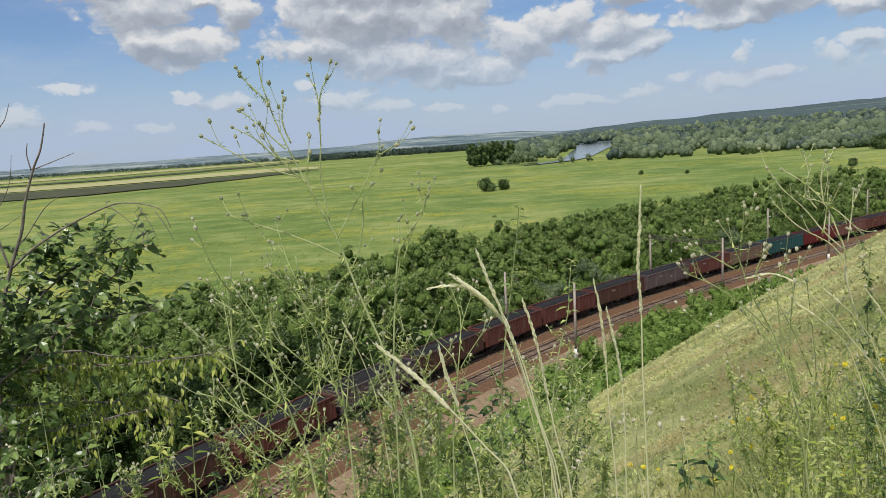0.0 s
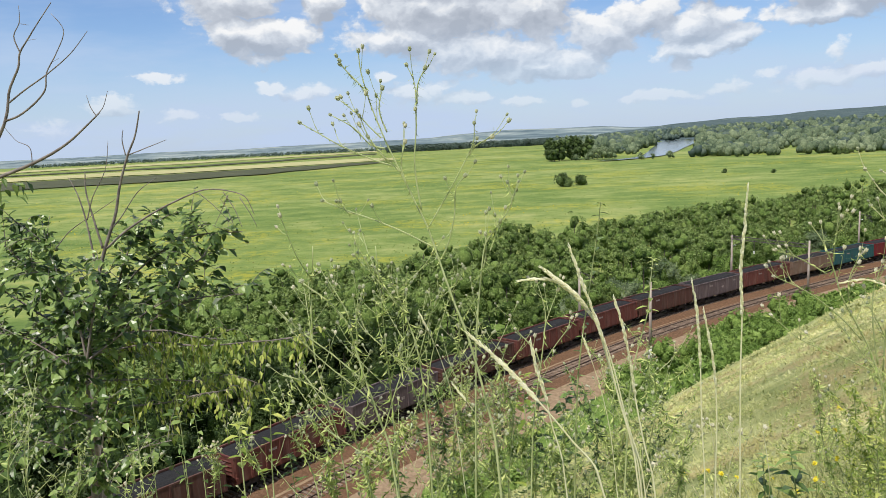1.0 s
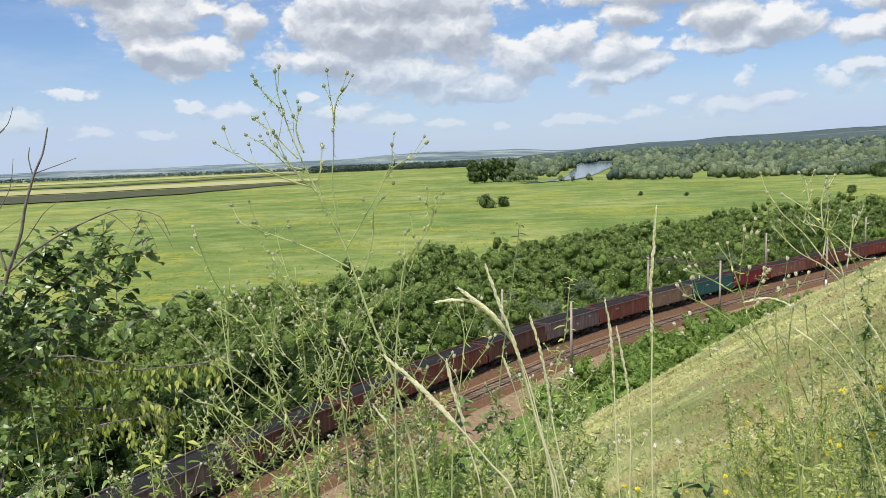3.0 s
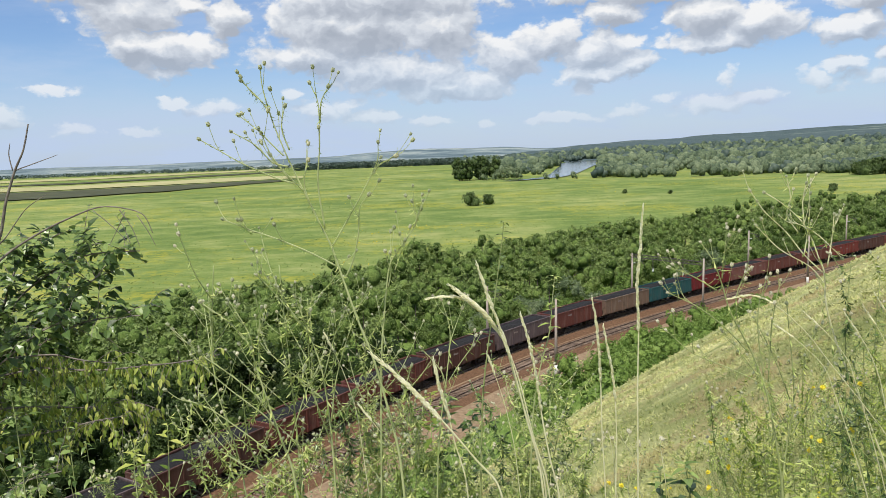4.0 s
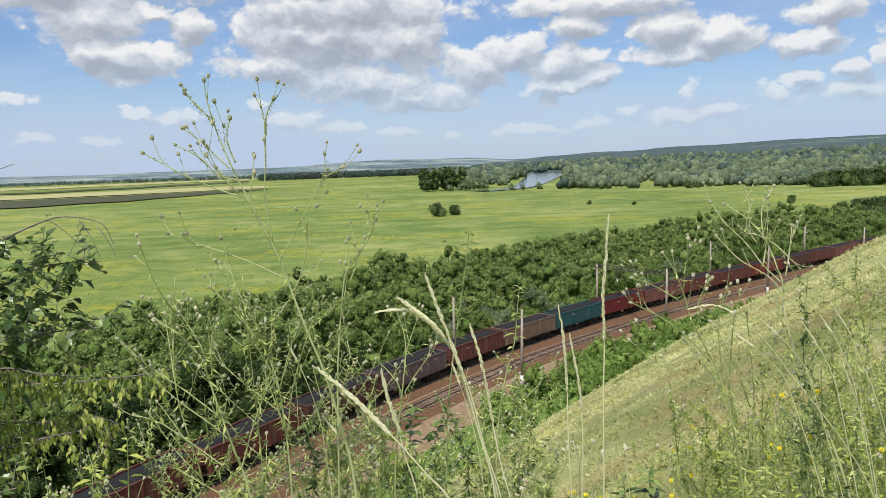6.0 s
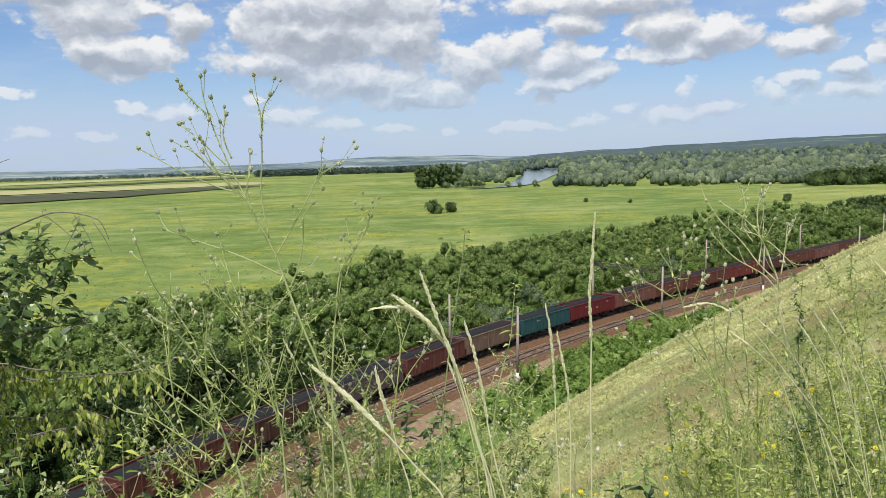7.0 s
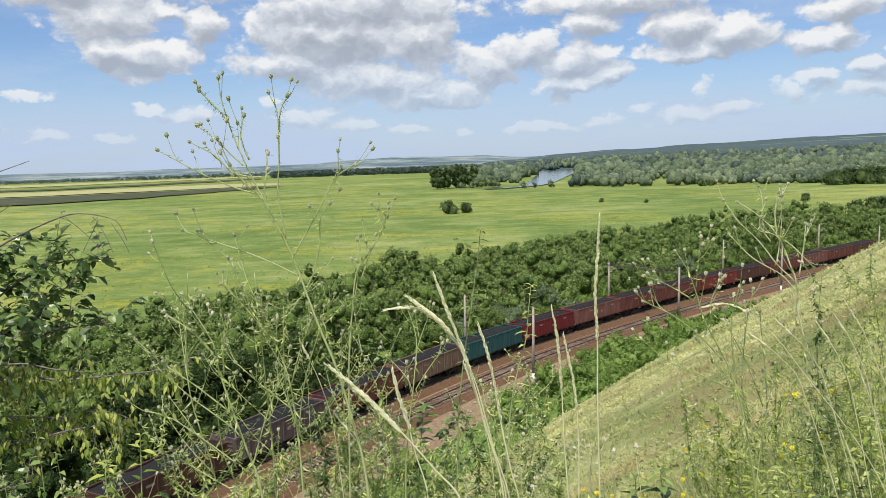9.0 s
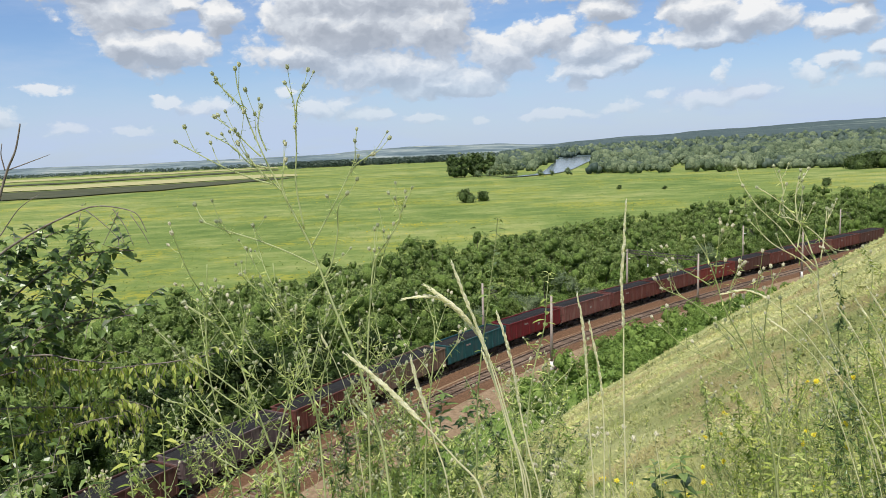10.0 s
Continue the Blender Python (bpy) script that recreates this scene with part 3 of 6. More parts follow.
def wagon_parts():
    """Meshes of one four-axle open wagon, shared by all: x along the train, z up from the rail."""
    L, W, z0, z1 = 13.0, 3.1, 1.25, 3.45
    d = {}
    g = Geo()                              # side and end walls, open on top
    for sx, lx, y in ((0, L, -W / 2), (0, L, W / 2)):
        g.box(Matrix.Translation((0, y, (z0 + z1) / 2)), (L, 0.08, z1 - z0))
    for x in (-L / 2, L / 2):
        g.box(Matrix.Translation((x, 0, (z0 + z1) / 2)), (0.08, W - 0.08, z1 - z0))
    g.box(Matrix.Translation((0, 0, z0 - 0.08)), (L + 0.3, W - 0.3, 0.22))
    d["body"] = g
    g = Geo()
    for y in (-W / 2, W / 2):
        g.box(Matrix.Translation((0, y, z1 + 0.05)), (L + 0.16, 0.16, 0.14))
    for x in (-L / 2, L / 2):
        g.box(Matrix.Translation((x, 0, z1 + 0.05)), (0.14, W - 0.1, 0.14))
    d["top_rim"] = g
    g = Geo()
    g.box(Matrix.Translation((0, 0, (z0 + z1) / 2)), (0.16, 0.12, z1 - z0 - 0.02))
    g.box(Matrix.Translation((0, -0.05, z0 + 0.25)), (0.24, 0.1, 0.5))
    d["post"] = g
    g = Geo()
    for k in range(5):
        g.box(Matrix.Translation((0, 0, z0 + 0.25 + k * 0.4)), (0.1, W * 0.8, 0.07))
    d["end_rib"] = g
    g = Geo()                              # coal heap
    rng = random.Random(5)
    nx, ny = 34, 9
    for i in range(nx + 1):
        for j in range(ny + 1):
            x, y = (i / nx - 0.5) * (L - 0.16), (j / ny - 0.5) * (W - 0.16)
            e = min(1.0, (1 - abs(2 * i / nx - 1)) * 4) * min(1.0, (1 - abs(2 * j / ny - 1)) * 2.2)
            g.v.append((x, y, z1 - 0.1 + 0.42 * e * (0.75 + 0.35 * noise.noise((x * 0.5, y, 2))) + rng.uniform(-0.03, 0.03)))
    for i in range(nx):
        for j in range(ny):
            a = i * (ny + 1) + j
            g.f.append((a, a + ny + 1, a + ny + 2, a + 1))
            g.s.append(0)
    d["coal"] = g
    g = Geo()                              # bogie side frames
    for y in (-1.02, 1.02):
        g.box(Matrix.Translation((0, y, 0.55)), (2.3, 0.16, 0.28))
        g.box(Matrix.Translation((0, y, 0.78)), (1.0, 0.2, 0.34))
        for x in (-0.92, 0.92):
            g.box(Matrix.Translation((x, y, 0.48)), (0.36, 0.24, 0.32))
    g.box(Matrix.Translation((0, 0, 0.8)), (0.5, 2.2, 0.3))
    d["bogie"] = g
    g = Geo()
    for y in (-0.76, 0.76):
        g.tube([(0, y - 0.06, 0), (0, y + 0.06, 0)], 0.475, 14)
        g.tube([(0, y - 0.09 * (1 if y < 0 else -1), 0), (0, y - 0.05 * (1 if y < 0 else -1), 0)], 0.51, 14)
    g.tube([(0, -1.0, 0), (0, 1.0, 0)], 0.08, 8)
    d["wheelset"] = g
    g = Geo()
    g.tube([(0, 0, 1.0), (0.55, 0, 1.0)], 0.11, 8)
    g.box(Matrix.Translation((0.5, 0, 1.0)), (0.3, 0.34, 0.3))
    d["coupler"] = g
    g = Geo()
    g.box(Matrix.Translation((0, 0, 0.98)), (8.5, 0.5, 0.35))
    for x in (-2.6, -1.0, 1.2, 2.8):
        g.box(Matrix.Translation((x, 0, 0.85)), (0.35, 2.4, 0.4))
    d["underframe"] = g
    return {k: v.mesh(k, None) for k, v in d.items()}


def painted(me, mat):
    me = me.copy()
    me.materials.clear()
    me.materials.append(mat)
    return me


WAGON_MESH = wagon_parts()
SHARED = {k: painted(WAGON_MESH[k], M["coal" if k == "coal" else "bogie"]) for k in ("coal", "bogie", "wheelset", "coupler", "underframe")}
PAINTED = {}
TRAIN = []                                 # (wagon, wheelsets, angle at the start)
WORDS = {"teal": "teal-green", "crimson": "crimson-red", "oxide": "oxide-red", "pink": "faded pinkish-red", "scarlet": "bright red", "tan": "dusty tan-brown", "mauve": "faded mauve-grey", "brown": "dark brown"}


def make_wagon(colour, angle):
    w = tagged(new("coal_wagon"), "%s open steel freight wagon heaped with black coal" % WORDS[colour], "freight wagon", "wagons of the coal train")
    if colour not in PAINTED:
        PAINTED[colour] = {k: painted(WAGON_MESH[k], PAINT[colour]) for k in ("body", "top_rim", "post", "end_rib")}
    pm = PAINTED[colour]
    body = part("body", pm["body"], None, w)
    part("top_rim", pm["top_rim"], None, body)
    for k in range(9):
        for y, turn in ((-1.6, 0), (1.6, 180)):
            o = part("post", pm["post"], None, body)
            o.matrix_basis = pose((k / 8 - 0.5) * 12.7, y, 0, 0, 0, turn)
    for k in ((0, 1, 2) if colour in ("crimson", "pink", "scarlet", "mauve") else (0,)):
        g = Geo()
        g.box(Matrix.Translation(((2.38, -0.8, -4.0)[k], 1.6, (2.85, 2.3, 2.9)[k])), ((0.9, 0.5, 0.7)[k], 0.012, (0.22, 0.3, 0.18)[k]))
        part("marking", g, PAINT["mark"], body, "faded white marking")
    for x in (-6.56, 6.56):
        part("end_rib", pm["end_rib"], None, body).location.x = x
    part("coal", SHARED["coal"], None, w, "heap of black coal")
    part("underframe", SHARED["underframe"], None, w)
    sets = []
    for x in (-4.3, 4.3):
        bogie = part("bogie", SHARED["bogie"], None, w)
        bogie.location.x = x
        for dx in (-0.92, 0.92):
            ws = part("wheelset", SHARED["wheelset"], None, bogie)
            ws.location = (dx, 0, 0.475)
            sets.append((ws, dx))
    for x, turn in ((6.5, 0), (-6.5, 180)):
        part("coupler", SHARED["coupler"], None, w).matrix_basis = pose(x, 0, 0, 0, 0, turn)
    TRAIN.append((w, sets, angle))


AHEAD = ["tan", "oxide", "mauve", "brown", "oxide", "oxide", "brown", "mauve", "oxide", "brown", "pink", "oxide", "brown"]
BEHIND = ["crimson", "pink", "oxide", "oxide", "scarlet", "brown", "oxide", "pink", "oxide", "brown"]
make_wagon("teal", GAP_ANGLE + 0.5 * PITCH)
for k, c in enumerate(AHEAD):
    make_wagon(c, GAP_ANGLE + (k + 1.5) * PITCH)
for k, c in enumerate(BEHIND):
    make_wagon(c, GAP_ANGLE - (k + 0.5) * PITCH)


# ---- masts beside the line ----
def make_mast(angle, radius, tall, lean, bracket, label):
    base = round_point(angle, radius, -0.75)
    m = tagged(new("railway_mast"), label, "mast", "masts along the railway")
    m.matrix_basis = Matrix.Translation(base) @ pose(0, 0, 0, 0, lean, math.degrees(angle) * 0)
    g = Geo()
    g.tube([(0, 0, 1.5), (0, 0, tall * 0.5), (0, 0, tall)], [0.21, 0.18, 0.14], 12)
    part("shaft", g, M["concrete"], m, smooth=True)
    g = Geo()
    g.tube([(0, 0, 0), (0, 0, 1.55)], [0.25, 0.22], 12)
    part("footing", g, M["whitewash"], m, "whitewashed base", smooth=True)
    way = Vector((math.cos(angle), math.sin(angle), 0))
    if bracket:
        arm = -way * bracket
        g = Geo()
        g.tube([(0, 0, tall - 0.5), arm + Vector((0, 0, tall - 0.9))], 0.05, 6)
        g.tube([(0, 0, tall - 1.9), arm + Vector((0, 0, tall - 0.95))], 0.05, 6)
        g.tube([arm * 0.55 + Vector((0, 0, tall - 0.75)), arm + Vector((0, 0, tall - 2.0))], 0.04, 6)
        cb = part("bracket", g, M["iron"], m, "dark cantilever bracket")
        g = Geo()
        for k in range(4):
            g.ball(arm * (0.12 + 0.04 * k) + Vector((0, 0, tall - 1.75 + 0.03 * k)), 0.11, 0.5, 8)
        part("insulator", g, M["porcelain"], cb)
    return m


def make_masts():
    near = [2.4672, 2.3881, 2.3119, 2.2255, 2.152]
    for a in near:
        make_mast(a, R_EDGE - 9.6, 10.2, 1.2, 0, "weathered concrete railway mast with a whitewashed foot")
    for a in (2.4595, 2.3858, 2.3066, 2.2266, 2.147):
        make_mast(a, R_EDGE + 4.9, 10.0, 1.0, 2.6, "pale concrete railway mast with a cantilever bracket")


make_masts()


# ---- far land ----
LOW = -2.2


def interp(x, table):
    for (a, va), (b, vb) in zip(table, table[1:]):
        if x <= b:
            t = min(max((x - a) / (b - a), 0.0), 1.0)
            return va + (vb - va) * t * t * (3 - 2 * t)
    return table[-1][1]


def polygon_field(name, mat, label, near, far, lift):
    """A strip of farmland; near and far are lists of (sideways, metres ahead)."""
    g = Geo()
    n = 70
    lo, hi = near[0][0], near[-1][0]
    for k in range(n + 1):
        u = lo + (hi - lo) * k / n
        a = interp(u, near) * (1 + 0.012 * noise.noise((u * 40, lift, 1)) + 0.008 * noise.noise((u * 170, lift, 2)))
        e = interp(u, far) * (1 + 0.012 * noise.noise((u * 40, lift, 3)) + 0.008 * noise.noise((u * 170, lift, 4)))
        g.v += [(u * a, a, LOW + lift), (u * e, e, LOW + lift)]
    for k in range(n):
        g.f.append((2 * k, 2 * k + 2, 2 * k + 3, 2 * k + 1))
        g.s.append(0)
    thing(name, g, mat, label, "field", kind="structure")


def make_fields():
    U = (-0.95, -0.566, -0.42, -0.349, -0.277, -0.226)
    polygon_field("ploughed_field", M["soil"], "long dark strip of field", list(zip(U, (700, 783, 864, 948, 1056, 1150))), list(zip(U, (960, 1029, 1083, 1123, 1173, 1165))), 1.0)
    polygon_field("stubble_field", M["stubble"], "pale tan strip of dry stubble field", list(zip(U, (1010, 1080, 1140, 1180, 1230, 1250))), list(zip(U, (1240, 1300, 1380, 1450, 1480, 1400))), 1.0)
    V = (-0.9, -0.53, -0.42, -0.33, -0.25)
    polygon_field("ploughed_field", M["soil"], "thin dark strip across the plain", list(zip(V, (1390, 1440, 1560, 1720, 1900))), list(zip(V, (1480, 1560, 1720, 1900, 2050))), 1.2)
    polygon_field("stubble_field", M["stubble"], "pale yellow far strip of ripe crop", list(zip(V, (1750, 1900, 2050, 2200, 2350))), list(zip(V, (2050, 2250, 2400, 2500, 2600))), 1.2)


make_fields()


def make_river():
    mid = [(0.035, 800, 16), (0.07, 822, 17), (0.095, 870, 24), (0.108, 980, 34), (0.116, 1150, 46), (0.125, 1400, 62), (0.133, 1750, 72), (0.2, 2000, 50), (0.4, 2300, 40)]
    pts = bez([(u * d, d, w) for u, d, w in mid], 6)
    g = Geo()
    for k, p in enumerate(pts):
        q = pts[min(k + 1, len(pts) - 1)] - pts[max(k - 1, 0)]
        s = Vector((q.y, -q.x)).normalized() * p.z * 0.5
        g.v += [(p.x - s.x, p.y - s.y, LOW + 0.9), (p.x + s.x, p.y + s.y, LOW + 0.9)]
    for k in range(len(pts) - 1):
        g.f.append((2 * k, 2 * k + 1, 2 * k + 3, 2 * k + 2))
        g.s.append(0)
    thing("river", g, M["water"], "grey-blue river bend shining between wooded banks", "river", kind="structure")
    return pts


RIVER = make_river()


RIDGE = [(-0.06, -3), (0.02, 10), (0.07, 25), (0.14, 43), (0.215, 55), (0.32, 68), (0.45, 81), (0.56, 92), (0.9, 100), (1.5, 100)]


def ridge_height(u, d):
    t = max(0.0, (d - 1700) / 2200)
    return LOW - 1 + (interp(u, RIDGE) - LOW + 1) * min(1.0, t / 0.93) ** 1.25 if d > 1700 and u > -0.06 else LOW


def make_hills():
    """Two chains of far hills along the horizon."""
    chains = (("far_hills", M["hill_hazed"], "hazy far hills with fields and villages", 2900, 4700,
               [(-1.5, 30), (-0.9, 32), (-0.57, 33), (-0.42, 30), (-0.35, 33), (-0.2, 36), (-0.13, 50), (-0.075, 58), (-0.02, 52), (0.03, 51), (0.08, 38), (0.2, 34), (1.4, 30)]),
              ("wooded_ridge", M["wood_hazed"], "long haze-blue wooded ridge on the horizon", 1700, 3900,
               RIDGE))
    for name, mat, label, d0, d1, table in chains:
        g = Geo()
        nu, nd = 260, 14
        ulo, uhi = table[0][0], table[-1][0]
        for i in range(nu + 1):
            u = ulo + (uhi - ulo) * i / nu
            top = interp(u, table)
            for j in range(nd + 1):
                d = d0 + (d1 - d0) * j / nd
                t = j / nd
                z = LOW - 1 + (top - LOW + 1) * ((min(1.0, t / 0.93) ** 1.25 if name == "wooded_ridge" else ease(t, 0, 0.93)) - (LOW - top) * -0.1 * ease(t, 0.93, 1.0) / max(1.0, top - LOW + 1))
                z += (noise.noise((u * 14, d * 0.003, 1)) * 5 + noise.noise((u * 60, d * 0.01, 4)) * 2.0) * ease(t, 0.05, 0.5)
                g.v.append((u * d, d, z))
        for i in range(nu):
            for j in range(nd):
                a = i * (nd + 1) + j
                g.f.append((a, a + nd + 1, a + nd + 2, a + 1))
                g.s.append(0)
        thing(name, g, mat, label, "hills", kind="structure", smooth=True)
    g = Geo()
    rng = random.Random(8)
    for k in range(7):
        g.box(pose(-0.086 * 4350 + rng.uniform(-45, 45), 4300, 33 + rng.uniform(-8, 8)), (rng.uniform(14, 34), 8, rng.uniform(6, 14)))
    thing("chalk_quarry", g, M["chalk"], "white chalk quarry faces on the far hill", "quarry", kind="structure")


make_hills()


# ---- trees ----
def lobes_of(rng, height_, radius, count, low=0.3):
    out = []
    for k in range(count):
        a = rng.uniform(0, 6.283)
        r = radius * rng.uniform(0.15, 0.72)
        z = height_ * rng.uniform(low, 0.86)
        s = radius * rng.uniform(0.42, 0.8) * (1.15 - 0.45 * z / height_)
        out.append((Vector((math.cos(a) * r, math.sin(a) * r, z)), s))
    out.append((Vector((0, 0, height_ - radius * 0.42)), radius * 0.45))
    return out


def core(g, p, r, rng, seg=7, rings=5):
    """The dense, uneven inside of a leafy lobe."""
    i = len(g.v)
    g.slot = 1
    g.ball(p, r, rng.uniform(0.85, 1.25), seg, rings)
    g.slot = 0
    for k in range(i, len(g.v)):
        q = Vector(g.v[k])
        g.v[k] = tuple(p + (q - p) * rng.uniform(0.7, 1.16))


def crown(g, lobes, tufts, size, rng, at=Vector((0, 0, 0))):
    total = sum(s * s for _, s in lobes)
    for c, s in lobes:
        for _ in range(int(tufts * s * s / total)):
            n = Vector((rng.gauss(0, 1), rng.gauss(0, 1), rng.gauss(0.25, 1))).normalized()
            p = c + n * s * rng.uniform(0.78, 1.08)
            if p.z < 0.15:
                continue
            d = (n + Vector((rng.uniform(-0.35, 0.35), rng.uniform(-0.35, 0.35), rng.uniform(-0.2, 0.4)))).normalized()
            g.tuft(at + p, d, size * rng.uniform(0.6, 1.35), rng)


def clumped_crown(g, lobes, tufts, size, rng, at=Vector((0, 0, 0)), clump=0.42, grain=(13, 10)):
    """Foliage in rounded sprays on the lobes; dark gaps between them are shade-coloured cores."""
    total = sum(s * s for _, s in lobes)
    for c, s in lobes:
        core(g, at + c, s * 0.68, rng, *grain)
        share = tufts * s * s / total
        clumps = max(3, int(share / 15))
        for _ in range(clumps):
            n = Vector((rng.gauss(0, 1), rng.gauss(0, 1), rng.gauss(0.3, 1))).normalized()
            m = c + n * s * rng.uniform(0.6, 0.98)
            r = s * clump * rng.uniform(0.6, 1.2)
            for _ in range(15):
                k = (Vector((rng.gauss(0, 1), rng.gauss(0, 1), rng.gauss(0, 1))).normalized() + n * 0.6 + Vector((0, 0, 0.35))).normalized()
                p = m + k * r * rng.uniform(0.5, 1.3)
                if p.z < 0.1:
                    continue
                w = (k + Vector((rng.gauss(0, 0.6), rng.gauss(0, 0.6), rng.gauss(0.1, 0.5)))).normalized()
                g.spray(at + p, w, size * rng.uniform(0.6, 1.3), rng)


def tree_meshes(seed, tall, radius, tufts, size, mat, lobes=9, low=0.3, inner="inner", grain=(7, 5), limbs=7):
    rng = random.Random(seed)
    ls = lobes_of(rng, tall, radius, lobes, low)
    t = Geo()
    t.tube([(0, 0, -0.4), (rng.uniform(-0.1, 0.1), 0, tall * 0.3), (rng.uniform(-0.3, 0.3), rng.uniform(-0.3, 0.3), tall * 0.75)], [tall * 0.022, tall * 0.016, 0.03], 7)
    for c, s in ls[:limbs]:
        a = Vector((0, 0, max(0.3, c.z * 0.55)))
        t.tube([a, a.lerp(c, 0.5) + Vector((0, 0, 0.15)), c], [tall * 0.009, tall * 0.006, 0.015], 5)
    g = Geo()
    clumped_crown(g, ls, tufts, size, rng, grain=grain)
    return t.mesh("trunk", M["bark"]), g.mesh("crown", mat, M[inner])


TREE_KINDS = [tree_meshes(11, 8.5, 3.6, 1800, 0.39, M["woods"]), tree_meshes(12, 7.0, 3.2, 1600, 0.37, M["woods"], 7), tree_meshes(13, 9.5, 3.3, 1800, 0.39, M["woods"], 10),
              tree_meshes(14, 6.2, 3.4, 1600, 0.35, M["willow"], 8, 0.25, "willow_shaded_inner"), tree_meshes(15, 5.0, 2.8, 1400, 0.35, M["woods"], 8, 0.2), tree_meshes(16, 4.2, 2.6, 1300, 0.33, M["verge_leaf"], 8, 0.15),
              tree_meshes(17, 9.5, 3.8, 1900, 0.41, M["alder"], 10, 0.2, "shaded_wood_inner"), tree_meshes(18, 8.0, 3.6, 1800, 0.41, M["alder"], 8, 0.15, "shaded_wood_inner")]
TREE_WORDS = ["tall leafy green woodland tree", "rounded leafy green woodland tree", "slender tall leafy green tree", "grey-green bushy willow tree", "low dense green thicket tree", "bright green young thicket tree", "tall green tree darkened for shade", "rounded green tree darkened for shade"]


def plant_tree(kind, x, y, scale, turn, name="tree", words="", category="tree", group="trees of the railside wood"):
    t, c = TREE_KINDS[kind]
    ob = tagged(new(name, t), words or TREE_WORDS[kind] + " behind the railway", category, group)
    ob.matrix_basis = Matrix.LocRotScale((x, y, height(x, y)), Euler((0, 0, turn)), (scale, scale, scale))
    part("crown", c, None, ob)
    return ob


def wood_edge(u):
    return interp(u, [(-1.2, 66), (-0.8, 70), (-0.43, 79), (-0.2, 82), (0.0, 89), (0.16, 97), (0.45, 104), (0.7, 122), (1.2, 130)])


def make_wood():
    rng = random.Random(21)
    rest, rest_trunks = Geo(), Geo()
    n = 0
    step = 4.6
    a = 2.02
    spots = []
    while a < 2.74:
        o = 8.5
        while o < 132:
            aa = a + rng.uniform(-0.5, 0.5) * step / R_EDGE
            oo = o + rng.uniform(-0.5, 0.5) * step
            p = rail_point(aa, R_EDGE + oo)
            u = p.x / max(p.y, 1.0)
            if p.y > 20 and -0.92 < u < 0.68 and oo < wood_edge(u) + rng.uniform(-7, 5):
                spots.append((oo, p.x, p.y, u))
            o += step * (1.0 if o < 50 else 1.15)
        a += step / R_EDGE
    spots.sort()
    for oo, x, y, u in spots:
        near_edge = oo > wood_edge(u) - 14
        tall = rng.uniform(0.5, 1.08) * (0.72 if near_edge else 1.0) * (0.7 if oo < 14 else 1.0) * (1.25 if u > 0.5 and oo > 70 else 1.0)
        kind = rng.choice([0, 1, 2, 1, 4, 3, 5]) if not near_edge else rng.choice([3, 4, 1, 3])
        # left of centre most trees get foliage darkened to stand for shade
        if oo < 55 and u < -0.1 and rng.random() < 0.9:
            kind = rng.choice([6, 7])
        elif oo < 15 and rng.random() < 0.6:
            kind = 5
        if n < 165:
            plant_tree(kind, x, y, tall, rng.uniform(0, 6.28))
            n += 1
        else:
            h, r = (8.5, 7.0, 9.5, 6.2, 5.0, 4.2, 9.5, 8.0)[kind] * tall, (3.4, 3.0, 3.2, 3.4, 2.8, 2.6, 3.8, 3.6)[kind] * tall
            z = height(x, y)
            at = Vector((x, y, z))
            clumped_crown(rest, lobes_of(rng, h, r, 4, 0.25), 105, 0.6, rng, at, 0.5, (5, 4))
            rest_trunks.tube([at, at + Vector((0, 0, h * 0.7))], [0.16, 0.05], 5, cap=False)
    w = thing("woodland", rest, [M["woods"], M["inner"]], "dense green woodland reaching out into the meadow", "woodland", kind="stuff")
    part("trunks", rest_trunks, M["bark"], w)


make_wood()


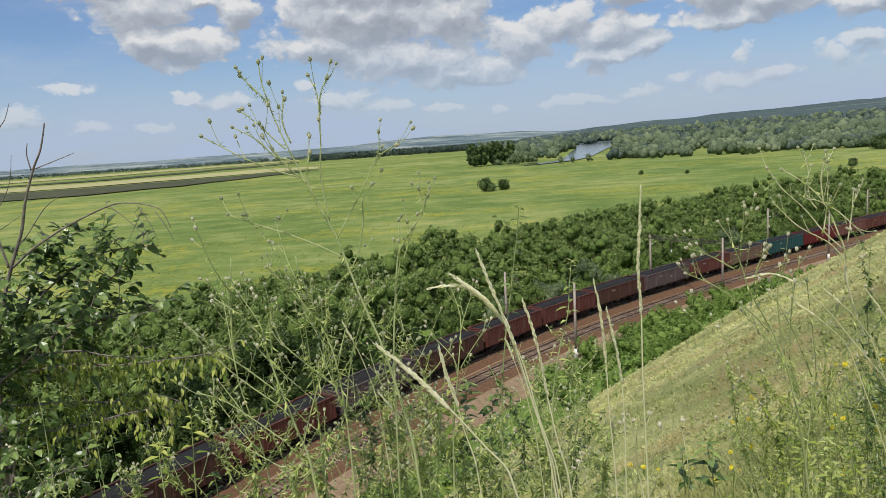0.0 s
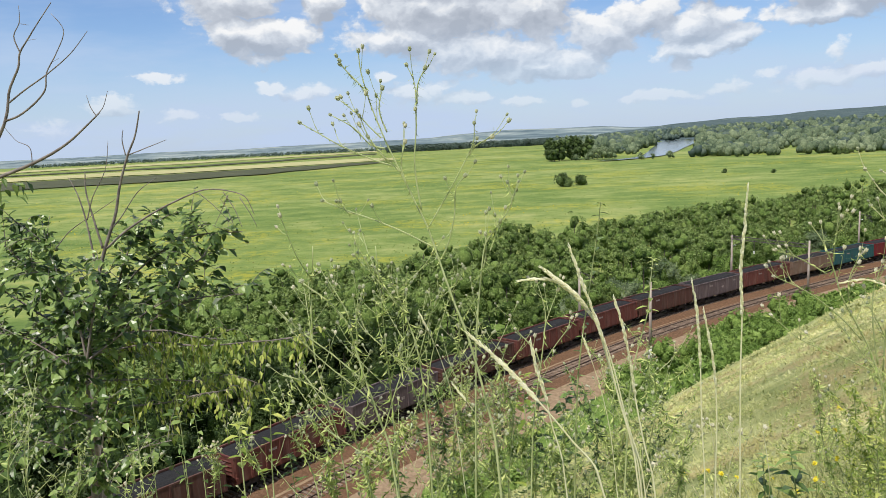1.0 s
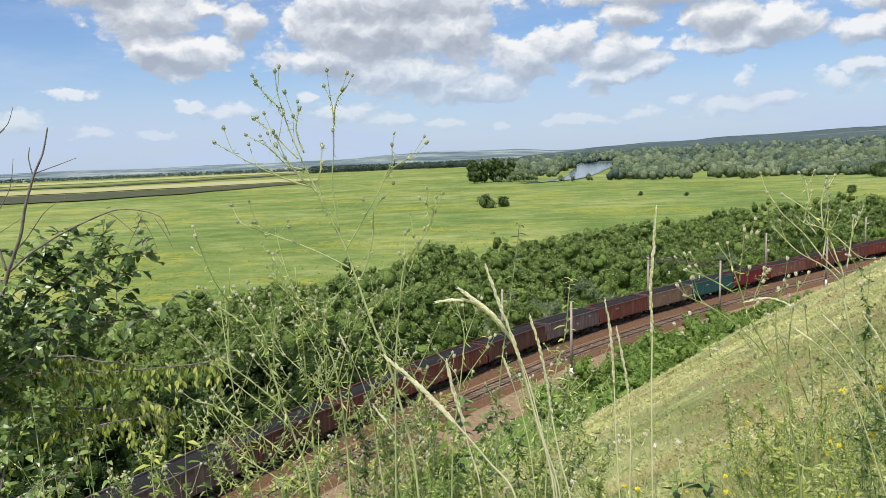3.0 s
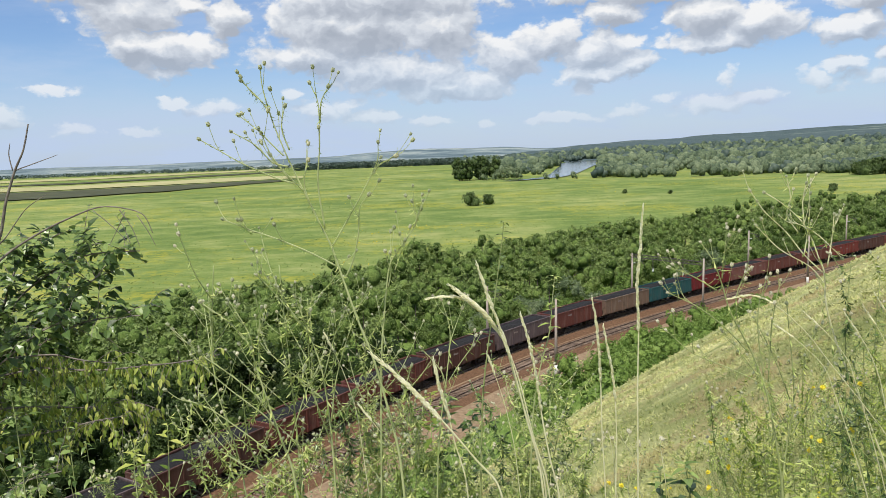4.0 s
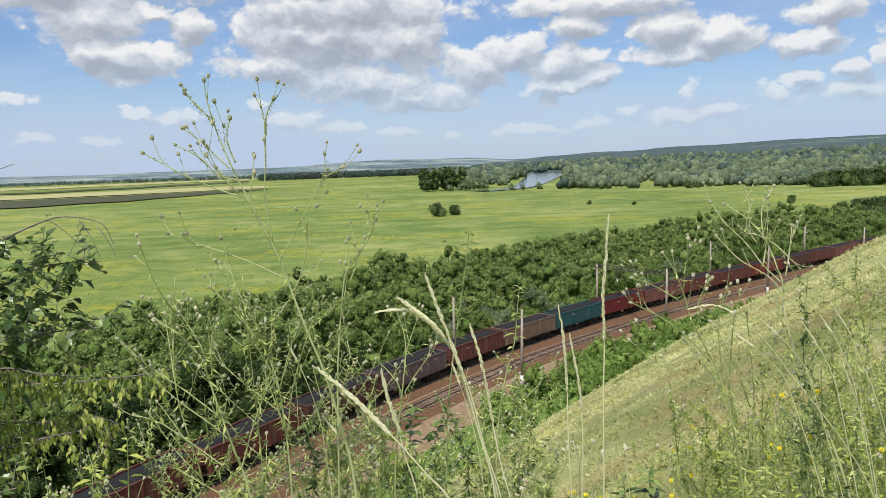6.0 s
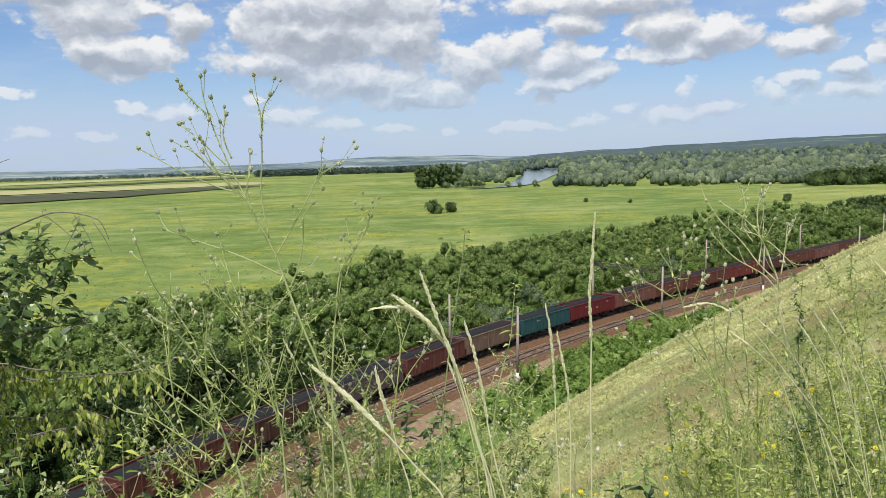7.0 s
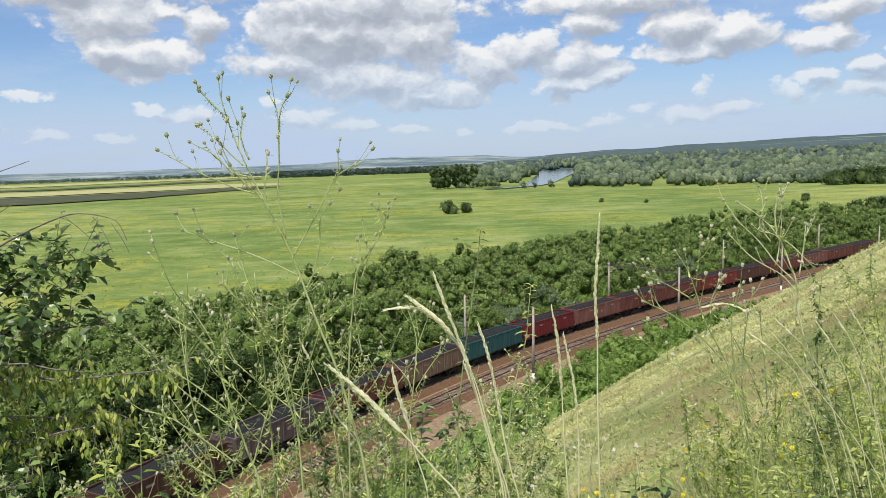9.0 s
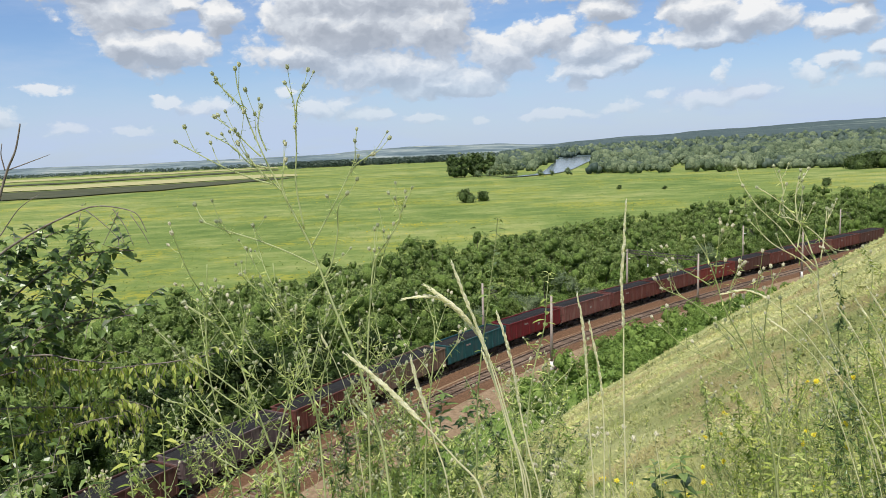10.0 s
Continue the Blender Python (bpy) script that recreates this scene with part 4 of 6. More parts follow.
def make_meadow_trees():
    big = tree_meshes(31, 9.5, 5.6, 1000, 1.05, M["poplar"], 12, 0.12, "poplar_shaded_inner")
    TREE_KINDS.append(big)
    TREE_KINDS.append(tree_meshes(32, 23.0, 6.5, 750, 2.0, M["poplar"], 16, 0.12, "poplar_shaded_inner"))
    TREE_WORDS.extend(["round dark green tree", "tall dark poplar"])
    plant_tree(8, -0.012 * 457, 457, 0.86, 0.5, words="round dark green tree standing alone in the meadow", group="lone meadow trees")
    plant_tree(8, 0.011 * 462, 462, 0.66, 2.5, words="smaller round dark tree beside another in the meadow", group="lone meadow trees")
    for u, d, s, in ((0.3085, 717, 0.78), (0.321, 722, 0.5), (0.183, 520, 0.3), (0.24, 500, 0.25), (-0.03, 1100, 0.7), (0.44, 470, 0.5), (0.41, 330, 0.62)):
        plant_tree(8, u * d, d, s, d, words="small dark green bush out in the open meadow", group="lone meadow trees")
    for u, d, s in ((0.505, 352, 0.8), (0.528, 344, 1.0), (0.552, 338, 1.1), (0.576, 342, 1.05), (0.6, 336, 1.15), (0.63, 340, 1.0)):
        plant_tree(8, u * d, d, s, d, words="full dark green tree at the edge of the meadow", group="trees at the meadow edge")
    for u, d, s in ((0.47, 655, 1.1), (0.481, 646, 1.35), (0.494, 652, 1.5), (0.509, 648, 1.45), (0.523, 656, 1.6), (0.538, 646, 1.5), (0.553, 650, 1.7), (0.569, 642, 1.5), (0.586, 648, 1.6), (0.603, 640, 1.5)):
        plant_tree(8, u * d, d, s, d, words="tall dark tree before the riverside forest", group="trees at the meadow edge")
    rng = random.Random(33)
    for k in range(15):
        u, d = rng.uniform(-0.028, 0.024), rng.uniform(845, 905)
        plant_tree(9, u * d, d, rng.uniform(0.9, 1.12), rng.uniform(0, 6), words="tall dark poplar in a grove beside the river", group="riverside grove")
    for u, d, s in ((0.028, 850, 1.9), (0.038, 845, 2.2), (0.05, 850, 1.9), (0.006, 838, 1.1), (0.02, 836, 1.2), (0.085, 800, 1.1), (0.12, 800, 1.2), (0.098, 802, 0.9)):
        plant_tree(3, u * d, d, s, d, words="grey-green bushy willow at the river bank", group="riverside willows")


make_meadow_trees()


def make_far_forest():
    """Woods along the river, too far to count."""
    rng = random.Random(41)
    g, dark = Geo(), Geo()

    def wet(x, y):
        return any(abs(p.y - y) < 45 and abs(p.x - x) < p.z * 0.5 + 9 for p in RIVER)
    k = 0
    while k < 2700:
        d = 690 + 1800 * rng.random() ** 1.25
        u = rng.uniform(-0.02, 0.7)
        front = interp(u, [(-0.05, 1500), (0.05, 1050), (0.09, 830), (0.13, 790), (0.2, 770), (0.31, 735), (0.45, 700), (0.6, 650), (1.0, 600)])
        if d < front or wet(u * d, d) or 0.075 < u < 0.15 and d < 1080:
            continue
        if 0.125 < u < 0.62 and noise.noise((u * 9, d * 0.004, 5)) > 0.42:
            continue
        k += 1
        s = rng.uniform(4.0, 7.5) * (1.0 if d < 1200 else 1.5)
        at = Vector((u * d, d, ridge_height(u, d)))
        h = s * rng.uniform(1.3, 1.9)
        group = dark if rng.random() < (0.1 if d < 1500 else 0.5) else g
        lobes = [(Vector((0, 0, h * 0.55)), s * 0.75), (Vector((s * rng.uniform(0.4, 0.75), 0, h * 0.35)), s * 0.6), (Vector((-s * rng.uniform(0.4, 0.75), -s * 0.2, h * 0.38)), s * 0.6)]
        for c, r in lobes:
            core(group, at + c, r * (1.0 if d < 1200 else 1.25), rng, 7 if d < 1200 else 5, 5 if d < 1200 else 4)
        if d < 1200:
            crown(group, lobes, 16, s * 0.22, rng, at)
    for k in range(900):
        u = rng.uniform(-0.235, 0.03)
        d = rng.uniform(2080, 2300)
        s = rng.uniform(7, 10)
        crown(dark, [(Vector((0, 0, s * 0.9)), s)], 22, s * 0.6, rng, Vector((u * d, d, LOW)))
    for k in range(700):
        u = rng.uniform(-0.75, -0.2)
        d = rng.uniform(2650, 2900)
        s = rng.uniform(4, 8)
        crown(dark, [(Vector((0, 0, s * 0.8)), s)], 14, s * 0.7, rng, Vector((u * d, d, LOW)))
    w = thing("riverside_forest", g, [M["far_woods"], M["far_shaded_inner"]], "wide grey-green riverside forest beyond the meadow", "forest", kind="stuff")
    thing("dark_forest", dark, [M["distant"], M["distant"]], "dark haze-blue forest belt far across the plain", "forest", kind="stuff")


make_far_forest()


# ---- bushes of the railway verge ----
def make_verge():
    rng = random.Random(51)
    kinds = [tree_meshes(61 + k, 2.2, 1.6, 420, 0.32, M["verge_leaf"], 6, 0.2, "verge_shaded_inner", (7, 5), 3) for k in range(3)]
    words = ["bright green bushy shrub on the railway verge", "low spreading green shrub below the slope", "rounded leafy shrub beside the sandy shoulder"]
    made = 0
    while made < 150:
        a = rng.uniform(2.24, 2.5) if made < 95 else rng.uniform(2.44, 2.62)
        o = -11.6 - 16 * rng.random() ** 1.3 if made < 95 else rng.uniform(-34, -12)
        if noise.noise((a * 40, o * 0.2, 2)) < -0.25:
            continue
        p = rail_point(a, R_EDGE + o)
        k = made % 3
        s = (0.5 + 1.1 * rng.random() ** 1.6) * (0.6 if o > -14 else 1.0)
        t, c = kinds[k]
        ob = tagged(new("shrub", t), words[k], "shrub", "shrubs of the railway verge")
        ob.matrix_basis = Matrix.LocRotScale((p.x, p.y, max(height(p.x, p.y), -0.8)), Euler((0, 0, rng.uniform(0, 6))), (s * 1.15, s * 1.15, s))
        part("crown", c, None, ob)
        made += 1


def make_shoulder_shrubs():
    """Taller shrubs that crowd the shoulder below the near mast."""
    rng = random.Random(59)
    mesh = tree_meshes(67, 2.6, 1.7, 700, 0.28, M["verge_leaf"], 8, 0.15, "verge_shaded_inner", (7, 5), 4)
    for k in range(60):
        a, o = rng.uniform(2.4, 2.475), rng.uniform(-22, -12.2)
        p = rail_point(a, R_EDGE + o)
        s = rng.uniform(0.6, 1.35)
        ob = tagged(new("shrub", mesh[0]), "tall bushy green shrub crowding the sandy shoulder", "shrub", "shrubs of the railway verge")
        ob.matrix_basis = Matrix.LocRotScale((p.x, p.y, max(height(p.x, p.y), -0.8)), Euler((0, 0, rng.uniform(0, 6))), (s, s, s))
        part("crown", mesh[1], None, ob)


make_verge()
make_shoulder_shrubs()


def make_verge_grass():
    """Lush grass between the sandy shoulder and the foot of the slope."""
    rng = random.Random(53)
    g = Geo()
    for _ in range(40000):
        a, o = rng.uniform(2.24, 2.62), -11.9 - 25 * rng.random() ** 1.15
        p = rail_point(a, R_EDGE + o)
        z = height(p.x, p.y)
        if z > 7.5 + 2.0 * rng.random():
            continue
        h = rng.uniform(0.25, 0.7) * (0.55 + 0.9 * max(0.0, noise.noise((p.x * 0.25, p.y * 0.25, 5)) + 0.3))
        w, turn = rng.uniform(0.025, 0.05), rng.uniform(0, 6.28)
        side = Vector((math.cos(turn), math.sin(turn), 0)) * w
        b = Vector((p.x, p.y, max(z, -0.9) - 0.03))
        top = b + Vector((rng.gauss(0, 0.3) * h, rng.gauss(0, 0.3) * h, h))
        g.face((b - side, b + side, top))
    thing("verge_grass", g, M["verge_grass"], "lush bright green grass of the railway verge", "grass", kind="stuff")


make_verge_grass()


# ---- tussocks and flowers of the meadow ----
def make_tussocks():
    rng = random.Random(57)
    g, y = Geo(), Geo()
    for k in range(11000):
        d = 150 + 650 * rng.random() ** 1.2
        u = rng.uniform(-0.75, 0.75)
        x = u * d
        o, l = offsets(x, d)
        if o < wood_edge(u) - 4:
            continue
        z = height(x, d)
        gold = noise.noise((x * 0.018, d * 0.02, 6)) + 0.35 * noise.noise((x * 0.09, d * 0.09, 8)) > 0.33
        if not gold and noise.noise((x * 0.03, d * 0.035, 2)) < -0.1 and rng.random() < 0.7:
            continue
        s = rng.uniform(0.3, 0.8)
        w = Vector((rng.uniform(-0.5, 0.5), -1, rng.uniform(0.5, 1.6))).normalized()
        (y if gold and rng.random() < 0.55 else g).tuft((x, d, z + s * 0.2), w, s, rng)
    thing("meadow_tussocks", g, M["tussock"], "coarse green tussocks scattered over the meadow", "grass", kind="stuff")
    thing("meadow_flowers", y, M["gold"], "drifts of yellow wild flowers in the meadow", "flowers", kind="stuff")


make_tussocks()


# ---- plants round the eye ----
M["stem"] = material("weed_stem", lambda b, p: (b.ramp(b.noise(p, 9.0, 4.0), (0.3, (0.27, 0.32, 0.13)), (0.7, (0.5, 0.54, 0.27))), None), 0.6, thin=0.1)
M["stem_dark"] = material("dark_weed_stem", lambda b, p: (b.ramp(b.noise(p, 9.0, 4.0), (0.3, (0.2, 0.24, 0.09)), (0.7, (0.4, 0.44, 0.19))), None), 0.7, thin=0.1)
M["straw"] = material("straw_stem", lambda b, p: (b.ramp(b.noise(p, 14.0, 4.0), (0.3, (0.64, 0.62, 0.36)), (0.7, (0.82, 0.8, 0.56))), None), 0.55, thin=0.3)
M["ear"] = material("pale_grass_ear", lambda b, p: (b.ramp(island(b), (0.1, (0.78, 0.76, 0.5)), (0.9, (0.9, 0.88, 0.68))), None), 0.6, thin=0.45)
M["twig"] = material("dead_twig_bark", lambda b, p: (b.ramp(b.noise(p, 25.0, 5.0), (0.3, (0.09, 0.074, 0.064)), (0.7, (0.27, 0.23, 0.2))), (b.noise(p, 60.0), 0.003)), 0.85)
M["weed_leaf"] = leafy("weed_leaf", (0.15, 0.22, 0.05), (0.36, 0.44, 0.125), (0.64, 0.68, 0.27), 0.38)
M["dark_leaf"] = leafy("dark_leaf", (0.035, 0.07, 0.015), (0.11, 0.18, 0.042), (0.3, 0.4, 0.125), 0.36, 0.34, spec=0.5)
M["lime_leaf"] = leafy("lime_leaf", (0.12, 0.19, 0.03), (0.31, 0.39, 0.075), (0.58, 0.6, 0.17), 0.42, 0.45)
M["bud"] = material("bud_scales", lambda b, p: (b.ramp(b.math("MULTIPLY_ADD", b.noise(p, 500.0, 3.0), 0.6, b.math("MULTIPLY", random_of(b), 0.4)), (0.25, (0.2, 0.23, 0.12)), (0.6, (0.36, 0.38, 0.23)), (0.9, (0.52, 0.45, 0.34))), None), 0.7)
M["seedhead"] = material("pale_seed_head", lambda b, p: (b.ramp(b.math("MULTIPLY_ADD", b.noise(p, 400.0, 3.0), 0.5, b.math("MULTIPLY", random_of(b), 0.4)), (0.2, (0.38, 0.36, 0.24)), (0.8, (0.62, 0.58, 0.44))), None), 0.8)
M["yellow"] = leafy("yellow_petal", (0.78, 0.64, 0.03), (0.86, 0.75, 0.06), (0.92, 0.84, 0.14), 0.3)
M["orange"] = leafy("orange_petal", (0.75, 0.25, 0.02), (0.85, 0.32, 0.03), (0.9, 0.4, 0.05), 0.3)


def blade_build(b, place):
    p = position(b)
    v = b.math("ADD", b.math("MULTIPLY_ADD", island(b), 0.5, -0.5), b.math("MULTIPLY", b.noise(p, 0.9, 5.0, 0.7), 1.5))
    col = b.ramp(v, (0.05, (0.24, 0.275, 0.085)), (0.5, (0.47, 0.48, 0.19)), (0.95, (0.78, 0.73, 0.41)))
    return slope_patches(b, p, col), None


M["blade"] = material("grass_blade", blade_build, 0.55, thin=0.35, spec=0.3)


def head_mesh(name, r, mat, plume):
    """A scaly bud with a ragged tuft on top; z points out along the stalk."""
    g = Geo()
    g.ball((0, 0, r * 0.85), r, 1.1, 9, 5)
    c = Vector((0, 0, r * 0.85))
    for k, v in enumerate(g.v):
        q = Vector(v) - c
        ring, side = divmod(k, 9)
        q *= 1.0 + (0.22 if (side + ring) % 2 else -0.06)
        if q.z > r * 0.75:
            q.z += plume * r * (0.5 if side % 2 else 0.15)
            q.x, q.y = q.x * 1.3, q.y * 1.3
        g.v[k] = tuple(c + q)
    return g.mesh(name, mat)


HEAD = head_mesh("flower_head", 0.0039, M["bud"], 1.0)
SEED = head_mesh("seed_head", 0.0038, M["seedhead"], 1.4)


def flower_mesh(name, r, mat, petals, rows):
    g = Geo()
    for j in range(rows):
        for k in range(petals):
            a = 6.283 * (k + 0.5 * j) / petals
            d = Vector((math.cos(a), math.sin(a), 0.25 + 0.5 * j))
            g.leaf((0, 0, 0.002 * j), d, (0, 0, 1), r * (1 - 0.25 * j), r * 0.45, 0.15, 1)
    g.ball((0, 0, 0.002), r * 0.3, 0.6, 7, 4)
    return g.mesh(name, mat)


BLOOM = flower_mesh("bloom", 0.0095, M["yellow"], 9, 3)
POPPY = flower_mesh("bloom", 0.02, M["orange"], 5, 2)


def rooted(points, sink=0.03):
    """Carries a stem on from its lowest point down to the ground."""
    p = points[-1]
    x, y = p.x * 1.0, p.y * 1.0
    z = height(x, y)
    if p.z <= z + 0.03:
        return points
    back = (points[-1] - points[-2]).normalized() if len(points) > 1 else Vector((0, 0, -1))
    mid = p + Vector((back.x * 0.25, back.y * 0.25, -(p.z - z) * 0.45))
    foot = Vector((mid.x + back.x * 0.05, mid.y, 0))
    foot.z = height(foot.x, foot.y) - sink
    return points + [mid, foot]


def stem_line(uv, d, bow=0.0):
    n = len(uv)
    return [spot(u, v, d + bow * (k / max(1, n - 1))) for k, (u, v) in enumerate(uv)]


class Plant:
    """A plant with its origin at its foot, so that it can sway."""

    def __init__(self, name, label, category, foot, group=""):
        self.foot = Vector(foot)
        self.stem, self.leaves, self.heads = Geo(), Geo(), []
        self.name, self.label, self.category, self.group = name, label, category, group

    def local(self, pts):
        return [Vector(p) - self.foot for p in pts]

    def line(self, pts, r0, r1, n=6, sides=6):
        q = bez(self.local(pts), n)
        m = len(q) - 1
        self.stem.tube(q, [r0 + (r1 - r0) * k / m for k in range(m + 1)], sides)
        return q

    def leaf_along(self, q, rng, count, length, width, start=0.05, stop=1.0, droop=0.3):
        for k in range(count):
            t = start + (stop - start) * (k + rng.random()) / count
            i = min(int(t * (len(q) - 1)), len(q) - 2)
            p = q[i].lerp(q[i + 1], t * (len(q) - 1) - i)
            d = (q[i + 1] - q[i]).normalized()
            a = rng.uniform(0, 6.28)
            out = d.orthogonal().normalized()
            out = out * math.cos(a) + d.cross(out) * math.sin(a)
            way = out + d * rng.uniform(0.2, 0.9) - Vector((0, 0, droop * rng.random()))
            s = rng.uniform(0.55, 1.25)
            self.leaves.leaf(p, way, d, length * s, width * s, rng.uniform(0.05, 0.4), 1)

    def head(self, p, way, kind=None, size=1.0):
        self.heads.append((Vector(p), Vector(way), kind or HEAD, size))

    def make(self, stem_mat, leaf_mat):
        ob = thing(self.name, self.stem, stem_mat, self.label, self.category, self.group, smooth=True)
        ob.location = self.foot
        if self.leaves.f:
            part("leaves", self.leaves, leaf_mat, ob)
        for p, way, me, size in self.heads:
            h = part(me.name.split(".")[0], me, None, ob)
            h.matrix_basis = Matrix.LocRotScale(p, way.to_track_quat("Z", "Y"), (size,) * 3)
        return ob


SWAYS = []                                 # (plant, how far its top swings for each row, its height)


def knapweed(label, main, d, branches, seed, thick=0.0036, leaf=0.03, twigs=3, kind=None, mats=("stem", "weed_leaf"), sway=None, leaves=26, bow=0.0, drop=0.0):
    """A branching weed. main runs from its top down; each branch from its tip down to where it leaves a stem."""
    rng = random.Random(seed)
    main = [(u, v - drop) for u, v in main]
    branches = [[(u, v - drop) for u, v in br] for br in branches]
    pts = rooted(stem_line(main, d, bow))
    pl = Plant("knapweed_plant", label, "weed", pts[-1], "weeds on the slope")
    q = pl.line(pts, thick * 0.32, thick, 7)
    pl.leaf_along(q, rng, leaves, leaf, leaf * 0.16, 0.08, 0.8)
    pl.head(q[0], q[0] - q[2], kind, rng.uniform(0.85, 1.15))

    def sprays(line, n, reach):
        for k in range(n):
            i = int(rng.uniform(0.04, 0.62) * (len(line) - 1))
            p = line[i]
            d0 = (line[max(i - 1, 0)] - line[i + 1]).normalized()
            side = Vector((rng.uniform(-1, 1), rng.uniform(-0.7, 0.7), rng.uniform(0.0, 0.7)))
            way = (d0 + side * 0.9).normalized()
            ln = reach * rng.uniform(0.4, 1.1)
            tip = p + way * ln + Vector((0, 0, ln * 0.25))
            tw = bez([p, p + way * ln * 0.5, tip], 4)
            pl.stem.tube(tw, [thick * 0.26] * 4 + [thick * 0.2] * (len(tw) - 4), 5)
            pl.head(tip, tip - tw[-3], kind, rng.uniform(0.7, 1.1))
            pl.leaf_along(tw, rng, 3, leaf * 0.6, leaf * 0.12)
    sprays(q, twigs, 0.07)
    for br in branches:
        line = pl.line(stem_line(br, d), thick * 0.28, thick * 0.55, 5)
        pl.head(line[0], line[0] - line[2], kind, rng.uniform(0.85, 1.15))
        sprays(line, twigs, 0.055)
        pl.leaf_along(line, rng, max(4, leaves // 3), leaf * 0.75, leaf * 0.13)
    ob = pl.make(M[mats[0]], M[mats[1]])
    if sway:
        SWAYS.append((ob, sway))
    return ob


def auto_weed(label, top, low, d, seed, branches=7, spread=0.35, leaf=0.04, leaves=60, thick=0.0034, kind=None, mats=("stem", "weed_leaf"), leaf_w=0.2, heads=2, name="knapweed_plant"):
    """A weed between two places, with branches of its own making."""
    rng = random.Random(seed)
    a, b = spot(*top, d), spot(*low, d + 0.1)
    mid = a.lerp(b, 0.5) + Vector((rng.uniform(-0.05, 0.05), rng.uniform(-0.05, 0.05), 0))
    pts = rooted([a, mid, b])
    pl = Plant(name, label, "weed", pts[-1], "weeds on the slope")
    q = pl.line(pts, thick * 0.35, thick, 8)
    size = (a - b).length
    pl.leaf_along(q, rng, leaves // 3, leaf, leaf * leaf_w)
    for k in range(branches):
        t = 0.05 + 0.6 * k / branches + rng.uniform(0, 0.06)
        i = int(t * (len(q) - 1))
        p = q[i]
        ang = rng.uniform(0, 6.28)
        out = Vector((math.cos(ang), math.sin(ang) * 0.6, 0))
        ln = size * spread * rng.uniform(0.5, 1.1) * (0.5 + t)
        mid = p + out * ln * 0.45 + Vector((0, 0, ln * 0.4))
        tip = p + out * ln * 0.85 + Vector((0, 0, ln * rng.uniform(0.7, 1.1)))
        tw = bez([tip, mid, p], 6)
        pl.stem.tube(tw, [thick * (0.22 + 0.3 * j / (len(tw) - 1)) for j in range(len(tw))], 5)
        pl.head(tip, tip - mid, kind, rng.uniform(0.7, 1.15))
        pl.leaf_along(tw, rng, max(2, leaves // branches), leaf * 0.8, leaf * leaf_w * 0.8)
        for j in range(heads):
            s = tw[int(rng.uniform(0.1, 0.6) * (len(tw) - 1))]
            e = s + Vector((rng.uniform(-1, 1), rng.uniform(-0.7, 0.7), rng.uniform(0.3, 1.2))).normalized() * ln * 0.3
            pl.stem.tube([s, (s + e) / 2 + Vector((0, 0, -0.004)), e], [thick * 0.24, thick * 0.22, thick * 0.2], 5)
            pl.head(e, e - s, kind, rng.uniform(0.6, 1.05))
    return pl.make(M[mats[0]], M[mats[1]])


def grass_stalk(label, line, d, ear, seed, thick=0.0016, sway=None, spikelet=0.0095):
    """A tall grass stem with a pale ear of overlapping spikelets; ear is the ear's length in metres."""
    rng = random.Random(seed)
    pts = rooted(stem_line(line, d))
    pl = Plant("grass_stalk", label, "grass", pts[-1], "pale grass stalks")
    q = pl.line(pts, thick * 0.5, thick, 10, 6)
    ob = pl.make(M["straw"], M["weed_leaf"])
    g = Geo()
    run = 0.0
    k = 0
    step = spikelet * 0.42
    for i in range(len(q) - 1):
        seg = (q[i + 1] - q[i]).length
        t = 0.0
        while t < seg and run + t < ear:
            p = q[i].lerp(q[i + 1], t / seg)
            up = (q[i] - q[i + 1]).normalized()
            side = up.orthogonal().normalized()
            a = (k % 2) * 3.14 + rng.uniform(-0.5, 0.5) + 0.6
            side = side * math.cos(a) + up.cross(side) * math.sin(a)
            grow = min(1.0, 0.45 + (run + t) / ear * 1.6)
            g.ball(p + up * spikelet * 0.3 + side * 0.0022, spikelet * 0.23 * grow, 2.5, 5, 4, axis=up + side * 0.35)
            g.leaf(p + up * spikelet * 0.45 + side * 0.002, up + side * 0.3, side, spikelet * 0.9 * grow, 0.0016, 0.0, 1)
            t += step
            k += 1
        run += seg
        if run > ear:
            break
    part("ear", g, M["ear"], ob, "pale seed ear")
    if sway:
        SWAYS.append((ob, sway))
    return ob


# rows of (seconds, sideways swing of the top in metres)
SWAY_BIG = [(0, 0.022), (0.5, 0.05), (1, 0.051), (2.5, 0.045), (4.3, 0.05), (4.6, 0.045), (5, 0.008), (5.5, 0.008), (7.5, 0.008), (8.5, 0.01), (10, 0.012)]
SWAY_TALL = [(0, -0.004), (0.5, 0.018), (1, 0.018), (2.5, 0.016), (4.5, 0.029), (5, 0.038), (5.5, 0.032), (7, 0.011), (7.5, 0), (8, 0), (9, -0.006), (10, 0.007)]
SWAY_EAR = [(0, 0.003), (0.5, 0.018), (1, 0.019), (2.5, 0.015), (4.5, 0.03), (5, 0.016), (5.5, 0.006), (7.5, 0), (9, -0.003), (10, -0.002)]
SWAY_MID = [(0, 0.01), (0.5, 0.03), (1, 0.03), (2.5, 0.025), (4.5, 0.03), (5, 0.01), (5.5, 0.005), (7.5, 0), (9, 0.003), (10, 0.003)]

